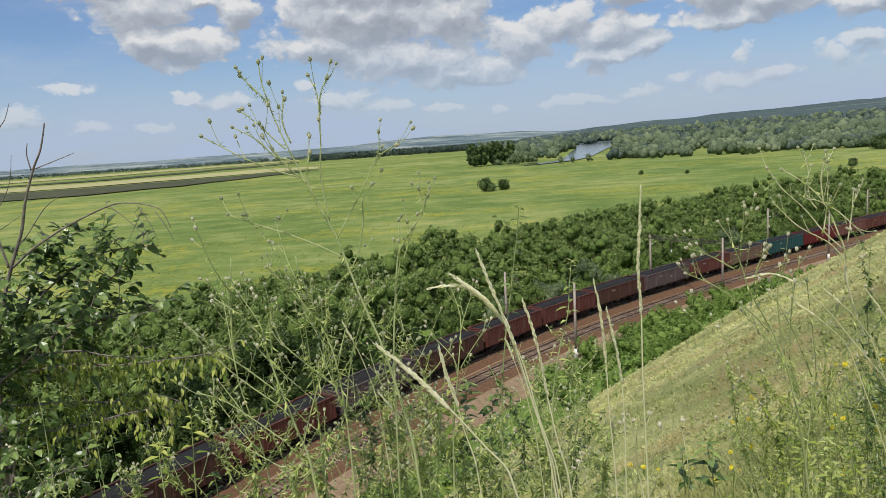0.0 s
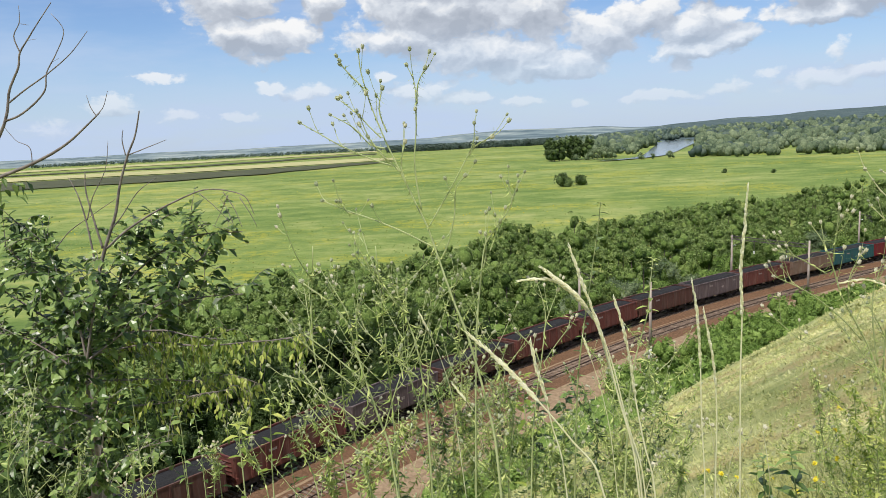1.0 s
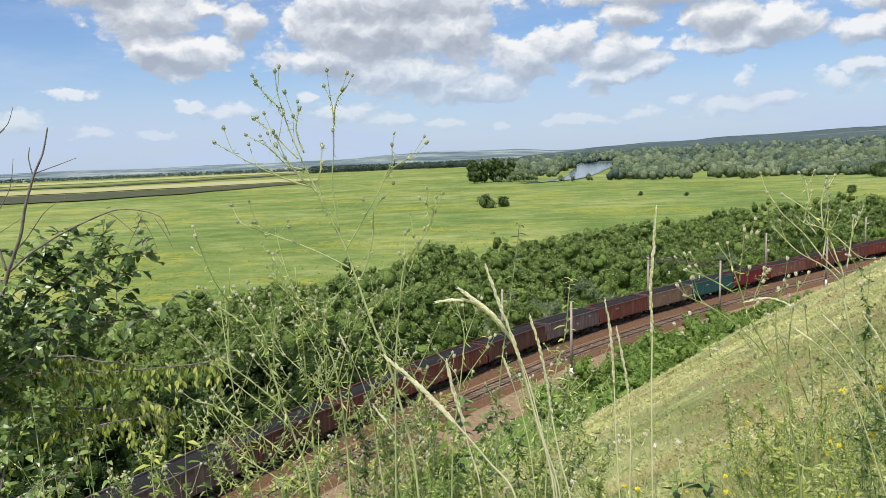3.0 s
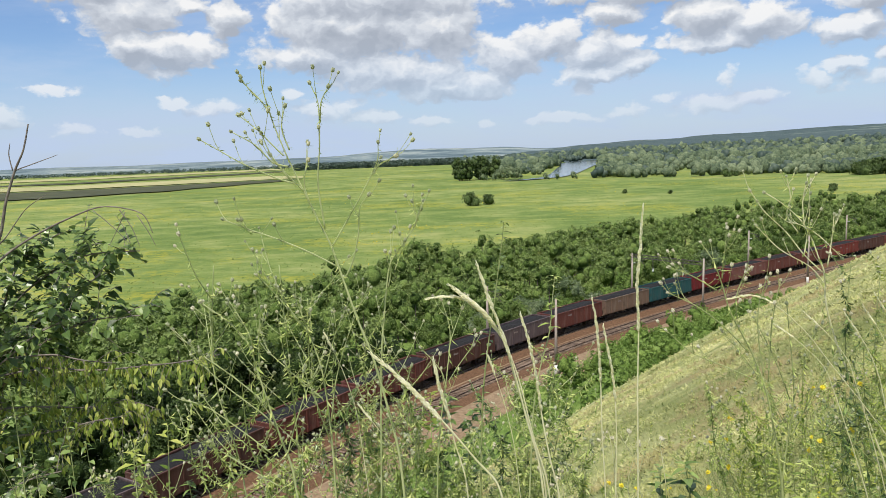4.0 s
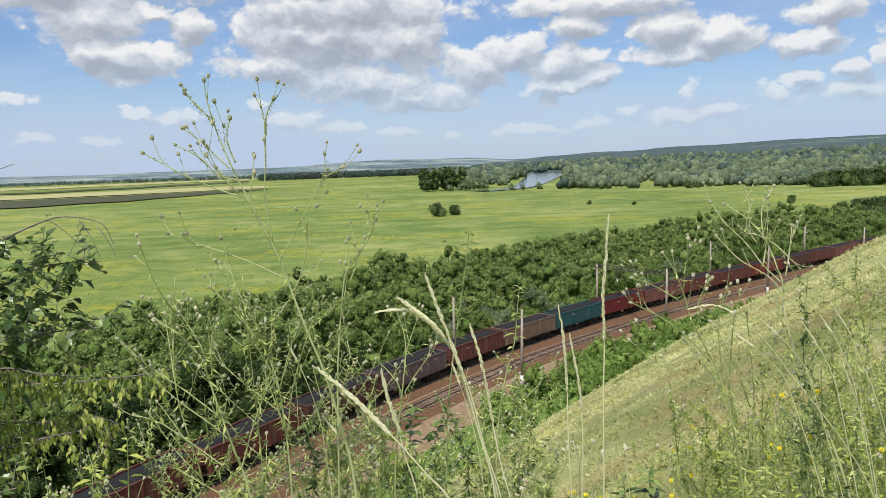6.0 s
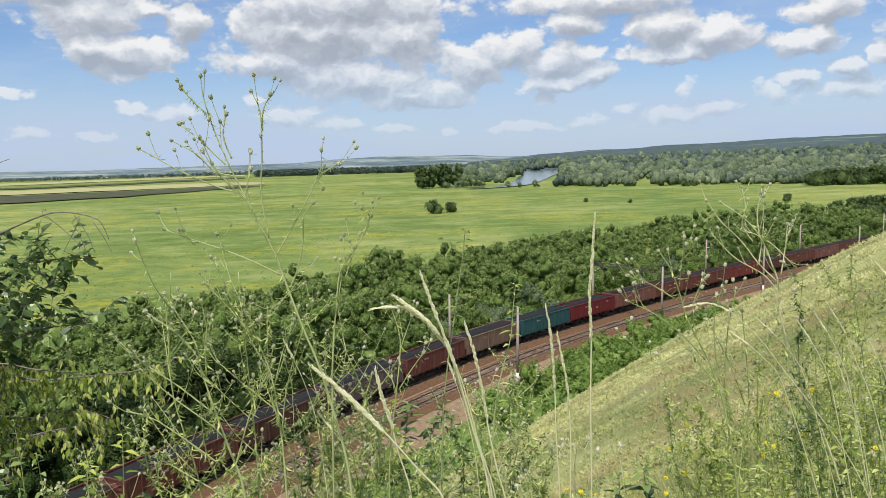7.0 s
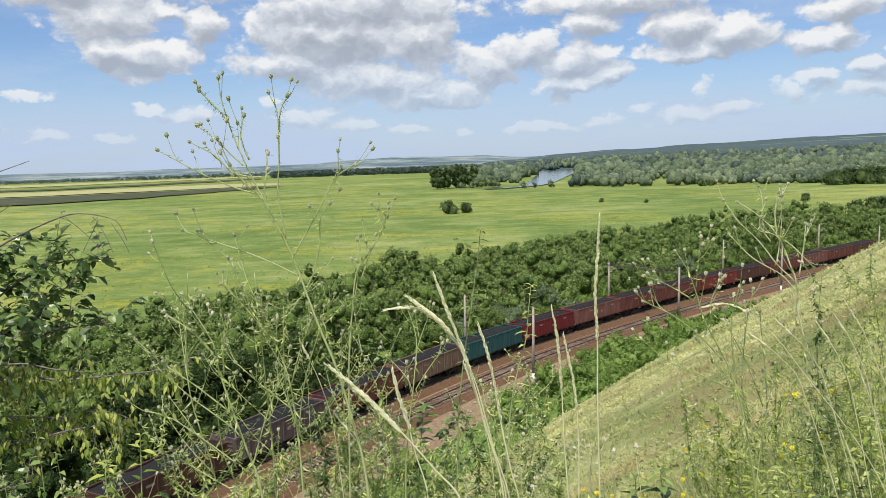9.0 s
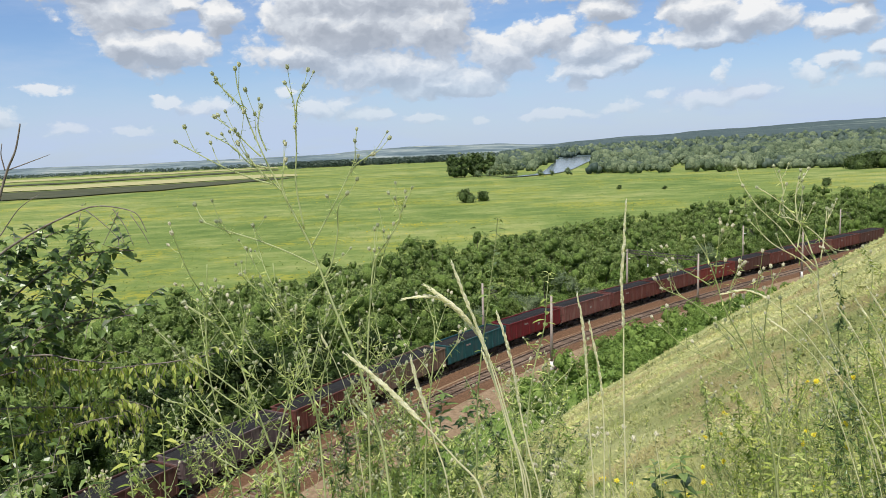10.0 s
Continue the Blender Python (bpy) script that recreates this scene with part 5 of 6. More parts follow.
# the tall branching weed that stands against the sky
knapweed("tall branching knapweed with small bristly buds", [(-0.303, 0.118), (-0.301, 0.094), (-0.290, 0.052), (-0.271, 0.002), (-0.253, -0.038), (-0.235, -0.078), (-0.221, -0.108), (-0.207, -0.152), (-0.190, -0.205), (-0.172, -0.254), (-0.153, -0.327), (-0.138, -0.404)], 1.7,
         [[(-0.327, 0.103), (-0.305, 0.080), (-0.297, 0.069)], [(-0.332, 0.060), (-0.310, 0.042), (-0.291, 0.022), (-0.278, 0.009)], [(-0.343, 0.040), (-0.314, 0.023), (-0.293, 0.001), (-0.273, -0.005)], [(-0.385, 0.031), (-0.361, 0.017), (-0.330, -0.001), (-0.292, -0.018), (-0.266, -0.027)],
          [(-0.240, 0.098), (-0.231, 0.075), (-0.231, 0.022), (-0.235, -0.028), (-0.228, -0.086)], [(-0.218, 0.093), (-0.227, 0.075), (-0.229, 0.050)], [(-0.305, 0.036), (-0.292, 0.006), (-0.272, -0.020)], [(-0.274, 0.070), (-0.279, 0.044), (-0.270, 0.016)], [(-0.294, 0.009), (-0.274, -0.016), (-0.254, -0.036)],
          [(-0.360, -0.072), (-0.328, -0.085), (-0.289, -0.099), (-0.250, -0.116), (-0.216, -0.134)], [(-0.336, -0.074), (-0.328, -0.087), (-0.321, -0.089)], [(-0.156, 0.022), (-0.158, -0.001), (-0.178, -0.040), (-0.201, -0.079), (-0.219, -0.108)], [(-0.136, 0.005), (-0.155, -0.005), (-0.164, -0.017)],
          [(-0.171, -0.044), (-0.182, -0.059), (-0.185, -0.094), (-0.194, -0.130), (-0.205, -0.152)], [(-0.247, 0.001), (-0.253, -0.027), (-0.247, -0.051)]], 7, thick=0.0034, twigs=2, leaf=0.02, sway=SWAY_BIG, leaves=80, drop=0.007)
knapweed("slim knapweed stem with round buds", [(-0.082, -0.047), (-0.096, -0.075), (-0.105, -0.096), (-0.123, -0.121), (-0.135, -0.139), (-0.144, -0.198), (-0.152, -0.288)], 1.9, [[(-0.103, -0.060), (-0.099, -0.078), (-0.100, -0.089)], [(-0.134, -0.126), (-0.134, -0.147), (-0.138, -0.169)], [(-0.115, -0.110), (-0.123, -0.132), (-0.129, -0.147)]], 9, thick=0.003, sway=SWAY_MID)

# bushy pale weeds in the middle
knapweed("pale green branching knapweed full of buds", [(-0.389, -0.185), (-0.358, -0.208), (-0.330, -0.239), (-0.319, -0.277), (-0.309, -0.315), (-0.293, -0.369), (-0.277, -0.424)], 1.8,
         [[(-0.428, -0.221), (-0.397, -0.252), (-0.355, -0.283), (-0.309, -0.323)], [(-0.405, -0.256), (-0.363, -0.298), (-0.314, -0.338), (-0.296, -0.358)], [(-0.420, -0.316), (-0.388, -0.328), (-0.345, -0.360), (-0.306, -0.392)], [(-0.309, -0.194), (-0.315, -0.231), (-0.316, -0.269)], [(-0.228, -0.256), (-0.252, -0.301), (-0.270, -0.347), (-0.287, -0.401)], [(-0.406, -0.374), (-0.377, -0.387), (-0.341, -0.411), (-0.297, -0.439)], [(-0.352, -0.182), (-0.329, -0.224), (-0.322, -0.254)]], 17, thick=0.0036, twigs=5, leaf=0.035, sway=SWAY_MID, leaves=80)
knapweed("pale knapweed leaning out over the slope", [(-0.285, -0.165), (-0.269, -0.195), (-0.248, -0.226), (-0.232, -0.271), (-0.224, -0.333), (-0.220, -0.410)], 2.0,
         [[(-0.310, -0.150), (-0.283, -0.180), (-0.255, -0.218)], [(-0.196, -0.197), (-0.212, -0.234), (-0.228, -0.287)], [(-0.261, -0.181), (-0.251, -0.211), (-0.245, -0.229)], [(-0.165, -0.168), (-0.189, -0.220), (-0.211, -0.287), (-0.221, -0.348)], [(-0.298, -0.255), (-0.266, -0.286), (-0.231, -0.317)]], 18, thick=0.0034, twigs=6, leaf=0.035, sway=SWAY_MID, leaves=80)
knapweed("thin knapweed with pale round seed heads", [(-0.071, -0.189), (-0.061, -0.230), (-0.067, -0.291), (-0.076, -0.352), (-0.082, -0.421)], 1.9, [[(-0.099, -0.252), (-0.074, -0.283), (-0.068, -0.306)], [(-0.032, -0.250), (-0.051, -0.276), (-0.065, -0.298)], [(-0.045, -0.201), (-0.059, -0.238), (-0.064, -0.260)]], 19, thick=0.003, twigs=3, kind=SEED, sway=SWAY_MID)
for k, (top, low) in enumerate(zip([(-0.353, -0.134), (-0.266, -0.136), (-0.231, -0.181), (-0.181, -0.197), (-0.138, -0.228), (-0.171, -0.303), (-0.111, -0.297), (-0.326, -0.292), (-0.404, -0.343), (-0.480, -0.372), (-0.536, -0.418), (-0.233, -0.363), (-0.129, -0.381), (-0.069, -0.383), (-0.024, -0.368), (0.022, -0.308), (0.082, -0.264), (0.051, -0.355), (0.103, -0.356)],
                                   [(-0.334, -0.423), (-0.256, -0.378), (-0.205, -0.410), (-0.176, -0.427), (-0.116, -0.428), (-0.147, -0.459), (-0.102, -0.460), (-0.298, -0.455), (-0.374, -0.469), (-0.450, -0.467), (-0.526, -0.473), (-0.209, -0.481), (-0.118, -0.484), (-0.057, -0.485), (-0.012, -0.486), (0.042, -0.448), (0.080, -0.433), (0.064, -0.480), (0.117, -0.482)])):
    auto_weed("bushy pale green knapweed with round buds", top, low, 1.9 + 0.13 * (k % 6), 100 + k, branches=11, spread=0.45, leaf=0.026, leaves=250 if top[0] < -0.25 else 380, leaf_w=0.22, thick=0.003, heads=2, kind=SEED if k % 5 == 0 else HEAD)

for k, (top, low) in enumerate(zip([(-0.829, -0.335), (-0.788, -0.309), (-0.737, -0.412), (-0.671, -0.394), (-0.641, -0.446), (-0.781, -0.466), (-0.906, -0.343), (-0.972, -0.397)], [(-0.860, -0.486), (-0.827, -0.521), (-0.764, -0.546), (-0.680, -0.544), (-0.636, -0.560), (-0.796, -0.575), (-0.934, -0.524), (-0.978, -0.553)])):
    auto_weed("pale green knapweed with round buds by the shrub", top, low, 2.1 + 0.1 * (k % 4), 140 + k, branches=9, spread=0.4, leaf=0.026, leaves=110, leaf_w=0.22, thick=0.003, kind=SEED if k % 3 == 0 else HEAD)

for k, (top, low) in enumerate(zip([(-0.201, -0.318), (-0.172, -0.334), (-0.143, -0.350), (-0.105, -0.336), (-0.077, -0.398), (-0.039, -0.384), (-0.010, -0.408), (0.020, -0.385), (0.050, -0.409), (-0.190, -0.403), (-0.250, -0.394), (-0.296, -0.416), (0.081, -0.325), (0.111, -0.310), (0.045, -0.293), (-0.001, -0.323), (-0.345, -0.368)], [(-0.201, -0.481), (-0.171, -0.482), (-0.141, -0.483), (-0.110, -0.484), (-0.073, -0.509), (-0.043, -0.509), (-0.013, -0.510), (0.025, -0.511), (0.048, -0.512), (-0.187, -0.506), (-0.248, -0.504), (-0.293, -0.503), (0.079, -0.489), (0.113, -0.489), (0.049, -0.464), (0.003, -0.487), (-0.346, -0.502)])):
    auto_weed("leafy green weed in the thicket below", top, low, 2.3 + 0.15 * (k % 5), 170 + k, branches=10, spread=0.5, leaf=0.034, leaves=420, leaf_w=0.26, thick=0.003, heads=1, mats=("stem", "weed_leaf" if k % 3 else "dark_leaf"))

# weeds over the slope
knapweed("wiry knapweed with pale seed heads", [(0.277, -0.126), (0.292, -0.150), (0.303, -0.180), (0.314, -0.217), (0.341, -0.270), (0.360, -0.324), (0.372, -0.386), (0.381, -0.449)], 2.0,
         [[(0.311, -0.119), (0.305, -0.143), (0.303, -0.172)], [(0.238, -0.156), (0.266, -0.168), (0.296, -0.187)], [(0.236, -0.189), (0.274, -0.209), (0.311, -0.240), (0.337, -0.270)], [(0.233, -0.238), (0.267, -0.269), (0.311, -0.289), (0.350, -0.309)], [(0.358, -0.175), (0.349, -0.211), (0.349, -0.248), (0.356, -0.301)], [(0.332, -0.166), (0.321, -0.195), (0.322, -0.225)], [(0.376, -0.178), (0.366, -0.233), (0.362, -0.309)]], 27, thick=0.0034, twigs=5, kind=SEED, leaf=0.03, leaves=40, mats=("stem_dark", "weed_leaf"))
knapweed("wiry dark-stemmed knapweed on the slope", [(0.384, -0.208), (0.391, -0.272), (0.395, -0.333), (0.387, -0.394), (0.381, -0.457)], 2.3, [[(0.344, -0.225), (0.370, -0.279), (0.390, -0.333)], [(0.421, -0.242), (0.408, -0.287), (0.395, -0.333)], [(0.303, -0.239), (0.349, -0.301), (0.383, -0.363)], [(0.448, -0.273), (0.416, -0.333), (0.391, -0.387)]], 28, thick=0.0034, twigs=5, leaf=0.03, leaves=50, mats=("stem_dark", "weed_leaf"))
knapweed("tall pale weed arching over the slope", [(0.356, -0.065), (0.378, -0.080), (0.400, -0.101), (0.413, -0.123), (0.423, -0.149), (0.430, -0.168), (0.434, -0.213), (0.452, -0.273), (0.484, -0.350), (0.516, -0.437)], 2.2,
         [[(0.382, -0.047), (0.387, -0.072), (0.383, -0.094), (0.397, -0.116)], [(0.406, -0.056), (0.402, -0.079), (0.405, -0.109)], [(0.451, -0.150), (0.426, -0.124), (0.410, -0.112)], [(0.389, -0.103), (0.404, -0.109), (0.411, -0.118)], [(0.338, -0.063), (0.356, -0.089), (0.382, -0.115), (0.405, -0.145), (0.428, -0.168)], [(0.346, -0.107), (0.375, -0.137), (0.412, -0.160), (0.431, -0.183)], [(0.441, -0.096), (0.439, -0.124), (0.434, -0.161)], [(0.411, -0.087), (0.408, -0.123), (0.405, -0.145)]], 29, thick=0.0036, twigs=3, leaf=0.03, leaves=30, mats=("straw", "weed_leaf"))
for k, (top, low) in enumerate(zip([(0.463, -0.154), (0.500, -0.170), (0.522, -0.156), (0.546, -0.215), (0.435, -0.213), (0.481, -0.259), (0.517, -0.245), (0.563, -0.276), (0.407, -0.272), (0.341, -0.270), (0.460, -0.319), (0.542, -0.321), (0.289, -0.315), (0.327, -0.377), (0.565, -0.157), (0.597, -0.217), (0.625, -0.188), (0.665, -0.248)],
                                   [(0.485, -0.397), (0.522, -0.398), (0.553, -0.414), (0.577, -0.462), (0.464, -0.459), (0.510, -0.476), (0.548, -0.477), (0.601, -0.478), (0.434, -0.474), (0.374, -0.472), (0.488, -0.499), (0.579, -0.501), (0.321, -0.495), (0.351, -0.496), (0.607, -0.439), (0.639, -0.479), (0.669, -0.480), (0.699, -0.481)])):
    auto_weed("wiry dark-stemmed weed with fine leaves on the slope", top, low, 2.1 + 0.2 * (k % 5), 200 + k, branches=9, spread=0.33, leaf=0.026, leaves=260, leaf_w=0.28, thick=0.0026, heads=1, kind=SEED if k % 6 == 0 else HEAD, mats=("stem_dark", ("dark_leaf", "lime_leaf", "weed_leaf", "lime_leaf", "weed_leaf")[k % 5]))

# grass in ear
grass_stalk("tall straight grass stalk with a pale ear", [(0.185, -0.078), (0.182, -0.125), (0.178, -0.177), (0.180, -0.236), (0.179, -0.312), (0.180, -0.452)], 1.2, 0.19, 41, sway=SWAY_TALL)
grass_stalk("leaning grass stalk with a long pale ear", [(-0.031, -0.146), (-0.019, -0.183), (-0.002, -0.232), (0.012, -0.277), (0.029, -0.347), (0.049, -0.433)], 1.25, 0.17, 42, thick=0.002, sway=SWAY_EAR)
grass_stalk("arching grass stalk with a drooping pale ear", [(-0.096, -0.189), (-0.071, -0.187), (-0.047, -0.192), (-0.020, -0.216), (0.001, -0.247), (0.016, -0.300), (0.036, -0.370), (0.053, -0.441)], 1.27, 0.15, 43, sway=SWAY_EAR)
grass_stalk("grass stalk with a bent pale ear", [(-0.067, -0.173), (-0.045, -0.190), (-0.020, -0.213), (-0.002, -0.239), (0.019, -0.293), (0.039, -0.378), (0.058, -0.449)], 1.26, 0.1, 44, sway=SWAY_EAR)
grass_stalk("upright grass stalk with a pale ear", [(0.024, -0.214), (0.034, -0.248), (0.043, -0.293), (0.050, -0.347), (0.061, -0.409), (0.072, -0.457)], 1.3, 0.17, 45, thick=0.002, sway=SWAY_EAR)
grass_stalk("low leaning grass stalk with a thick pale ear", [(-0.178, -0.263), (-0.141, -0.296), (-0.105, -0.334), (-0.076, -0.367), (-0.044, -0.407), (-0.011, -0.451)], 1.15, 0.15, 46, thick=0.002, sway=SWAY_MID)
grass_stalk("thin grass stalk with a pale ear", [(-0.095, -0.271), (-0.088, -0.305), (-0.077, -0.344), (-0.069, -0.383), (-0.055, -0.438)], 1.2, 0.1, 47, sway=SWAY_MID)
grass_stalk("thin upright grass stalk with a pale ear", [(0.122, -0.194), (0.128, -0.235), (0.132, -0.296), (0.134, -0.372), (0.138, -0.451)], 1.35, 0.15, 48, sway=SWAY_TALL)
grass_stalk("short grass stalk with a pale ear", [(0.136, -0.231), (0.143, -0.266), (0.150, -0.311), (0.153, -0.373), (0.152, -0.451)], 1.4, 0.14, 49, sway=SWAY_TALL)
grass_stalk("long pale grass stalk drooping over the slope", [(0.310, -0.199), (0.340, -0.195), (0.369, -0.208), (0.407, -0.243), (0.441, -0.288), (0.483, -0.343), (0.522, -0.398), (0.555, -0.461)], 2.0, 0.12, 50)
grass_stalk("pale grass stalk across the slope", [(0.494, -0.199), (0.517, -0.237), (0.533, -0.275), (0.553, -0.321), (0.575, -0.399)], 1.9, 0.1, 51)
grass_stalk("pale grass stalk at the edge of the slope", [(0.550, -0.141), (0.573, -0.168), (0.604, -0.209), (0.644, -0.278), (0.679, -0.386)], 1.8, 0.12, 52)
for k, (a, b) in enumerate(zip([(0.458, -0.224), (0.370, -0.234), (0.406, -0.219), (0.001, -0.262), (-0.172, -0.326), (-0.212, -0.227), (0.511, -0.282), (0.480, -0.214), (0.547, -0.245)], [(0.505, -0.320), (0.438, -0.303), (0.467, -0.296), (0.035, -0.409), (-0.109, -0.436), (-0.173, -0.349), (0.553, -0.422), (0.527, -0.313), (0.588, -0.353)])):
    grass_stalk("thin straw-coloured grass stem", [a, ((a[0] + b[0]) / 2 + 0.004, (a[1] + b[1]) / 2 + 0.004), b], 1.9 + 0.1 * (k % 3), 0.06, 60 + k, thick=0.0015)

# seed heads and yellow flowers low on the slope
for k, (u, v) in enumerate([(0.157, -0.371), (0.169, -0.377), (0.172, -0.376), (0.150, -0.381), (0.197, -0.386), (0.210, -0.382), (0.074, -0.411), (0.090, -0.420), (0.101, -0.422), (0.089, -0.435), (0.223, -0.387)]):
    auto_weed("dry thistle stalk with pale round seed heads", (u, v), (u + 0.004, v - 0.12), 1.9, 300 + k, branches=1, spread=0.12, leaf=0.02, leaves=6, thick=0.0022, kind=SEED, heads=1, name="thistle_stalk", mats=("straw", "weed_leaf"))
for k, (u, v) in enumerate([(0.140, -0.433), (0.170, -0.445), (0.192, -0.450), (0.226, -0.443), (0.290, -0.454), (0.309, -0.381), (0.323, -0.356), (0.426, -0.318), (0.432, -0.321), (0.484, -0.354), (0.286, -0.384), (0.531, -0.313), (0.475, -0.312), (0.573, -0.337), (0.417, -0.395), (0.260, -0.454), (0.125, -0.450)]):
    auto_weed("yellow-flowered herb on the grassy slope", (u, v), (u + 0.003, v - 0.1), 2.0 + 0.2 * (k % 4), 330 + k, branches=2, spread=0.12, leaf=0.03, leaves=12, thick=0.002, kind=BLOOM, heads=1, name="yellow_flower")
auto_weed("single orange poppy on the slope", *[(0.571, -0.250), (0.578, -0.368)], 2.2, 360, branches=1, spread=0.05, leaf=0.03, leaves=6, thick=0.002, kind=POPPY, heads=0, name="poppy")


# ---- leafy shrubs near the eye ----
def leafy_branch(pl, line, d, rng, twigs, reach, leaf, droop, thick, clusters=6, width=0.5, skip=0.0, mat_geo=None, depth=0.35):
    q = pl.line(stem_line(line, d, rng.uniform(-0.1, 0.1)), thick, thick * 0.35, 6)
    for k in range(twigs):
        t = skip + (1 - skip) * (k + rng.random()) / twigs
        i = min(int(t * (len(q) - 1)), len(q) - 2)
        p = q[i]
        way = Vector((rng.uniform(-1, 1), rng.uniform(-1, 1) * depth / 0.35, rng.uniform(-0.5, 0.9) - droop)).normalized()
        ln = reach * rng.uniform(0.4, 1.1)
        tip = p + way * ln + Vector((0, 0, -droop * ln * 0.4))
        tw = bez([p, p + way * ln * 0.55 + Vector((0, 0, 0.02)), tip], 4)
        pl.stem.tube(tw, [thick * 0.3 * (1 - 0.6 * j / (len(tw) - 1)) for j in range(len(tw))], 5)
        for c in range(clusters):
            s = tw[int((0.15 + 0.85 * c / clusters) * (len(tw) - 1))]
            dirn = way * 0.5 + Vector((rng.uniform(-1, 1), rng.uniform(-1, 1), rng.uniform(-0.5, 0.4) - droop * 1.4))
            z = rng.uniform(0.7, 1.2)
            pl.leaves.leaf(s, dirn, Vector((rng.uniform(-0.5, 0.5), rng.uniform(-0.8, 0.1), 1)), leaf * z, leaf * width * z, rng.uniform(0.1, 0.45))


def make_left_shrub():
    rng = random.Random(71)
    d = 3.6
    trunk = rooted(stem_line([(-0.699, -0.258), (-0.699, -0.326), (-0.701, -0.412), (-0.700, -0.482)], d))
    pl = Plant("shrub", "dense dark green leafy shrub with drooping twigs", "shrub", trunk[-1])
    pl.line(trunk, 0.014, 0.022, 6, 8)
    for line, n in (([(-0.701, -0.275), (-0.722, -0.225), (-0.768, -0.166), (-0.815, -0.115)], 22), ([(-0.701, -0.275), (-0.658, -0.209), (-0.599, -0.154), (-0.527, -0.116), (-0.448, -0.111)], 24), ([(-0.701, -0.275), (-0.633, -0.226), (-0.559, -0.179), (-0.504, -0.140)], 22), ([(-0.704, -0.292), (-0.781, -0.258), (-0.868, -0.223)], 20), ([(-0.704, -0.292), (-0.746, -0.275), (-0.822, -0.291), (-0.900, -0.308)], 20),
                    ([(-0.704, -0.292), (-0.647, -0.193), (-0.612, -0.121), (-0.566, -0.091)], 18), ([(-0.701, -0.275), (-0.726, -0.191), (-0.744, -0.125), (-0.792, -0.083)], 18), ([(-0.701, -0.275), (-0.600, -0.235), (-0.528, -0.203), (-0.444, -0.197)], 20), ([(-0.704, -0.292), (-0.717, -0.258), (-0.842, -0.172), (-0.900, -0.129)], 18), ([(-0.710, -0.343), (-0.754, -0.334), (-0.830, -0.343), (-0.899, -0.361)], 18), ([(-0.708, -0.326), (-0.659, -0.292), (-0.620, -0.259), (-0.599, -0.227)], 14), ([(-0.701, -0.343), (-0.744, -0.395), (-0.805, -0.431), (-0.864, -0.450)], 14)):
        leafy_branch(pl, line, d, rng, int(n * 1.9), 0.26, 0.056, 0.08, 0.007, clusters=9, width=0.62, skip=0.12, depth=0.6)
    for line, n in (([(-0.704, -0.292), (-0.713, -0.225), (-0.742, -0.175), (-0.784, -0.149)], 16), ([(-0.704, -0.292), (-0.655, -0.259), (-0.598, -0.218), (-0.544, -0.195)], 16), ([(-0.708, -0.326), (-0.740, -0.292), (-0.799, -0.257), (-0.853, -0.248)], 16), ([(-0.705, -0.377), (-0.767, -0.360), (-0.844, -0.378)], 14), ([(-0.709, -0.482), (-0.749, -0.430), (-0.802, -0.413), (-0.860, -0.423)], 14), ([(-0.709, -0.482), (-0.648, -0.429), (-0.584, -0.410)], 12), ([(-0.707, -0.464), (-0.689, -0.394), (-0.674, -0.343)], 10), ([(-0.704, -0.292), (-0.686, -0.225), (-0.671, -0.176), (-0.642, -0.153)], 12)):
        leafy_branch(pl, line, 3.1, rng, int(n * 1.6), 0.2, 0.05, 0.12, 0.006, clusters=8, width=0.62, depth=0.4)
    pl.make(M["twig"], M["dark_leaf"])
    pl = Plant("shrub", "lime green shrub twigs hung with drooping leaves", "shrub", trunk[-1])
    for line, n in (([(-0.696, -0.282), (-0.598, -0.266), (-0.524, -0.270), (-0.457, -0.266), (-0.398, -0.261), (-0.353, -0.253)], 20), ([(-0.692, -0.321), (-0.603, -0.319), (-0.536, -0.321), (-0.476, -0.315), (-0.440, -0.327)], 20), ([(-0.666, -0.360), (-0.591, -0.354), (-0.530, -0.340), (-0.485, -0.334)], 14), ([(-0.670, -0.253), (-0.581, -0.247), (-0.538, -0.256), (-0.494, -0.261)], 12)):
        leafy_branch(pl, line, 3.3, rng, int(n * 2.2), 0.19, 0.036, 0.8, 0.005, clusters=9, width=0.44)
    pl.line(rooted(stem_line([(-0.696, -0.282), (-0.710, -0.351)], 3.3)), 0.008, 0.02)
    pl.make(M["twig"], M["lime_leaf"])


make_left_shrub()


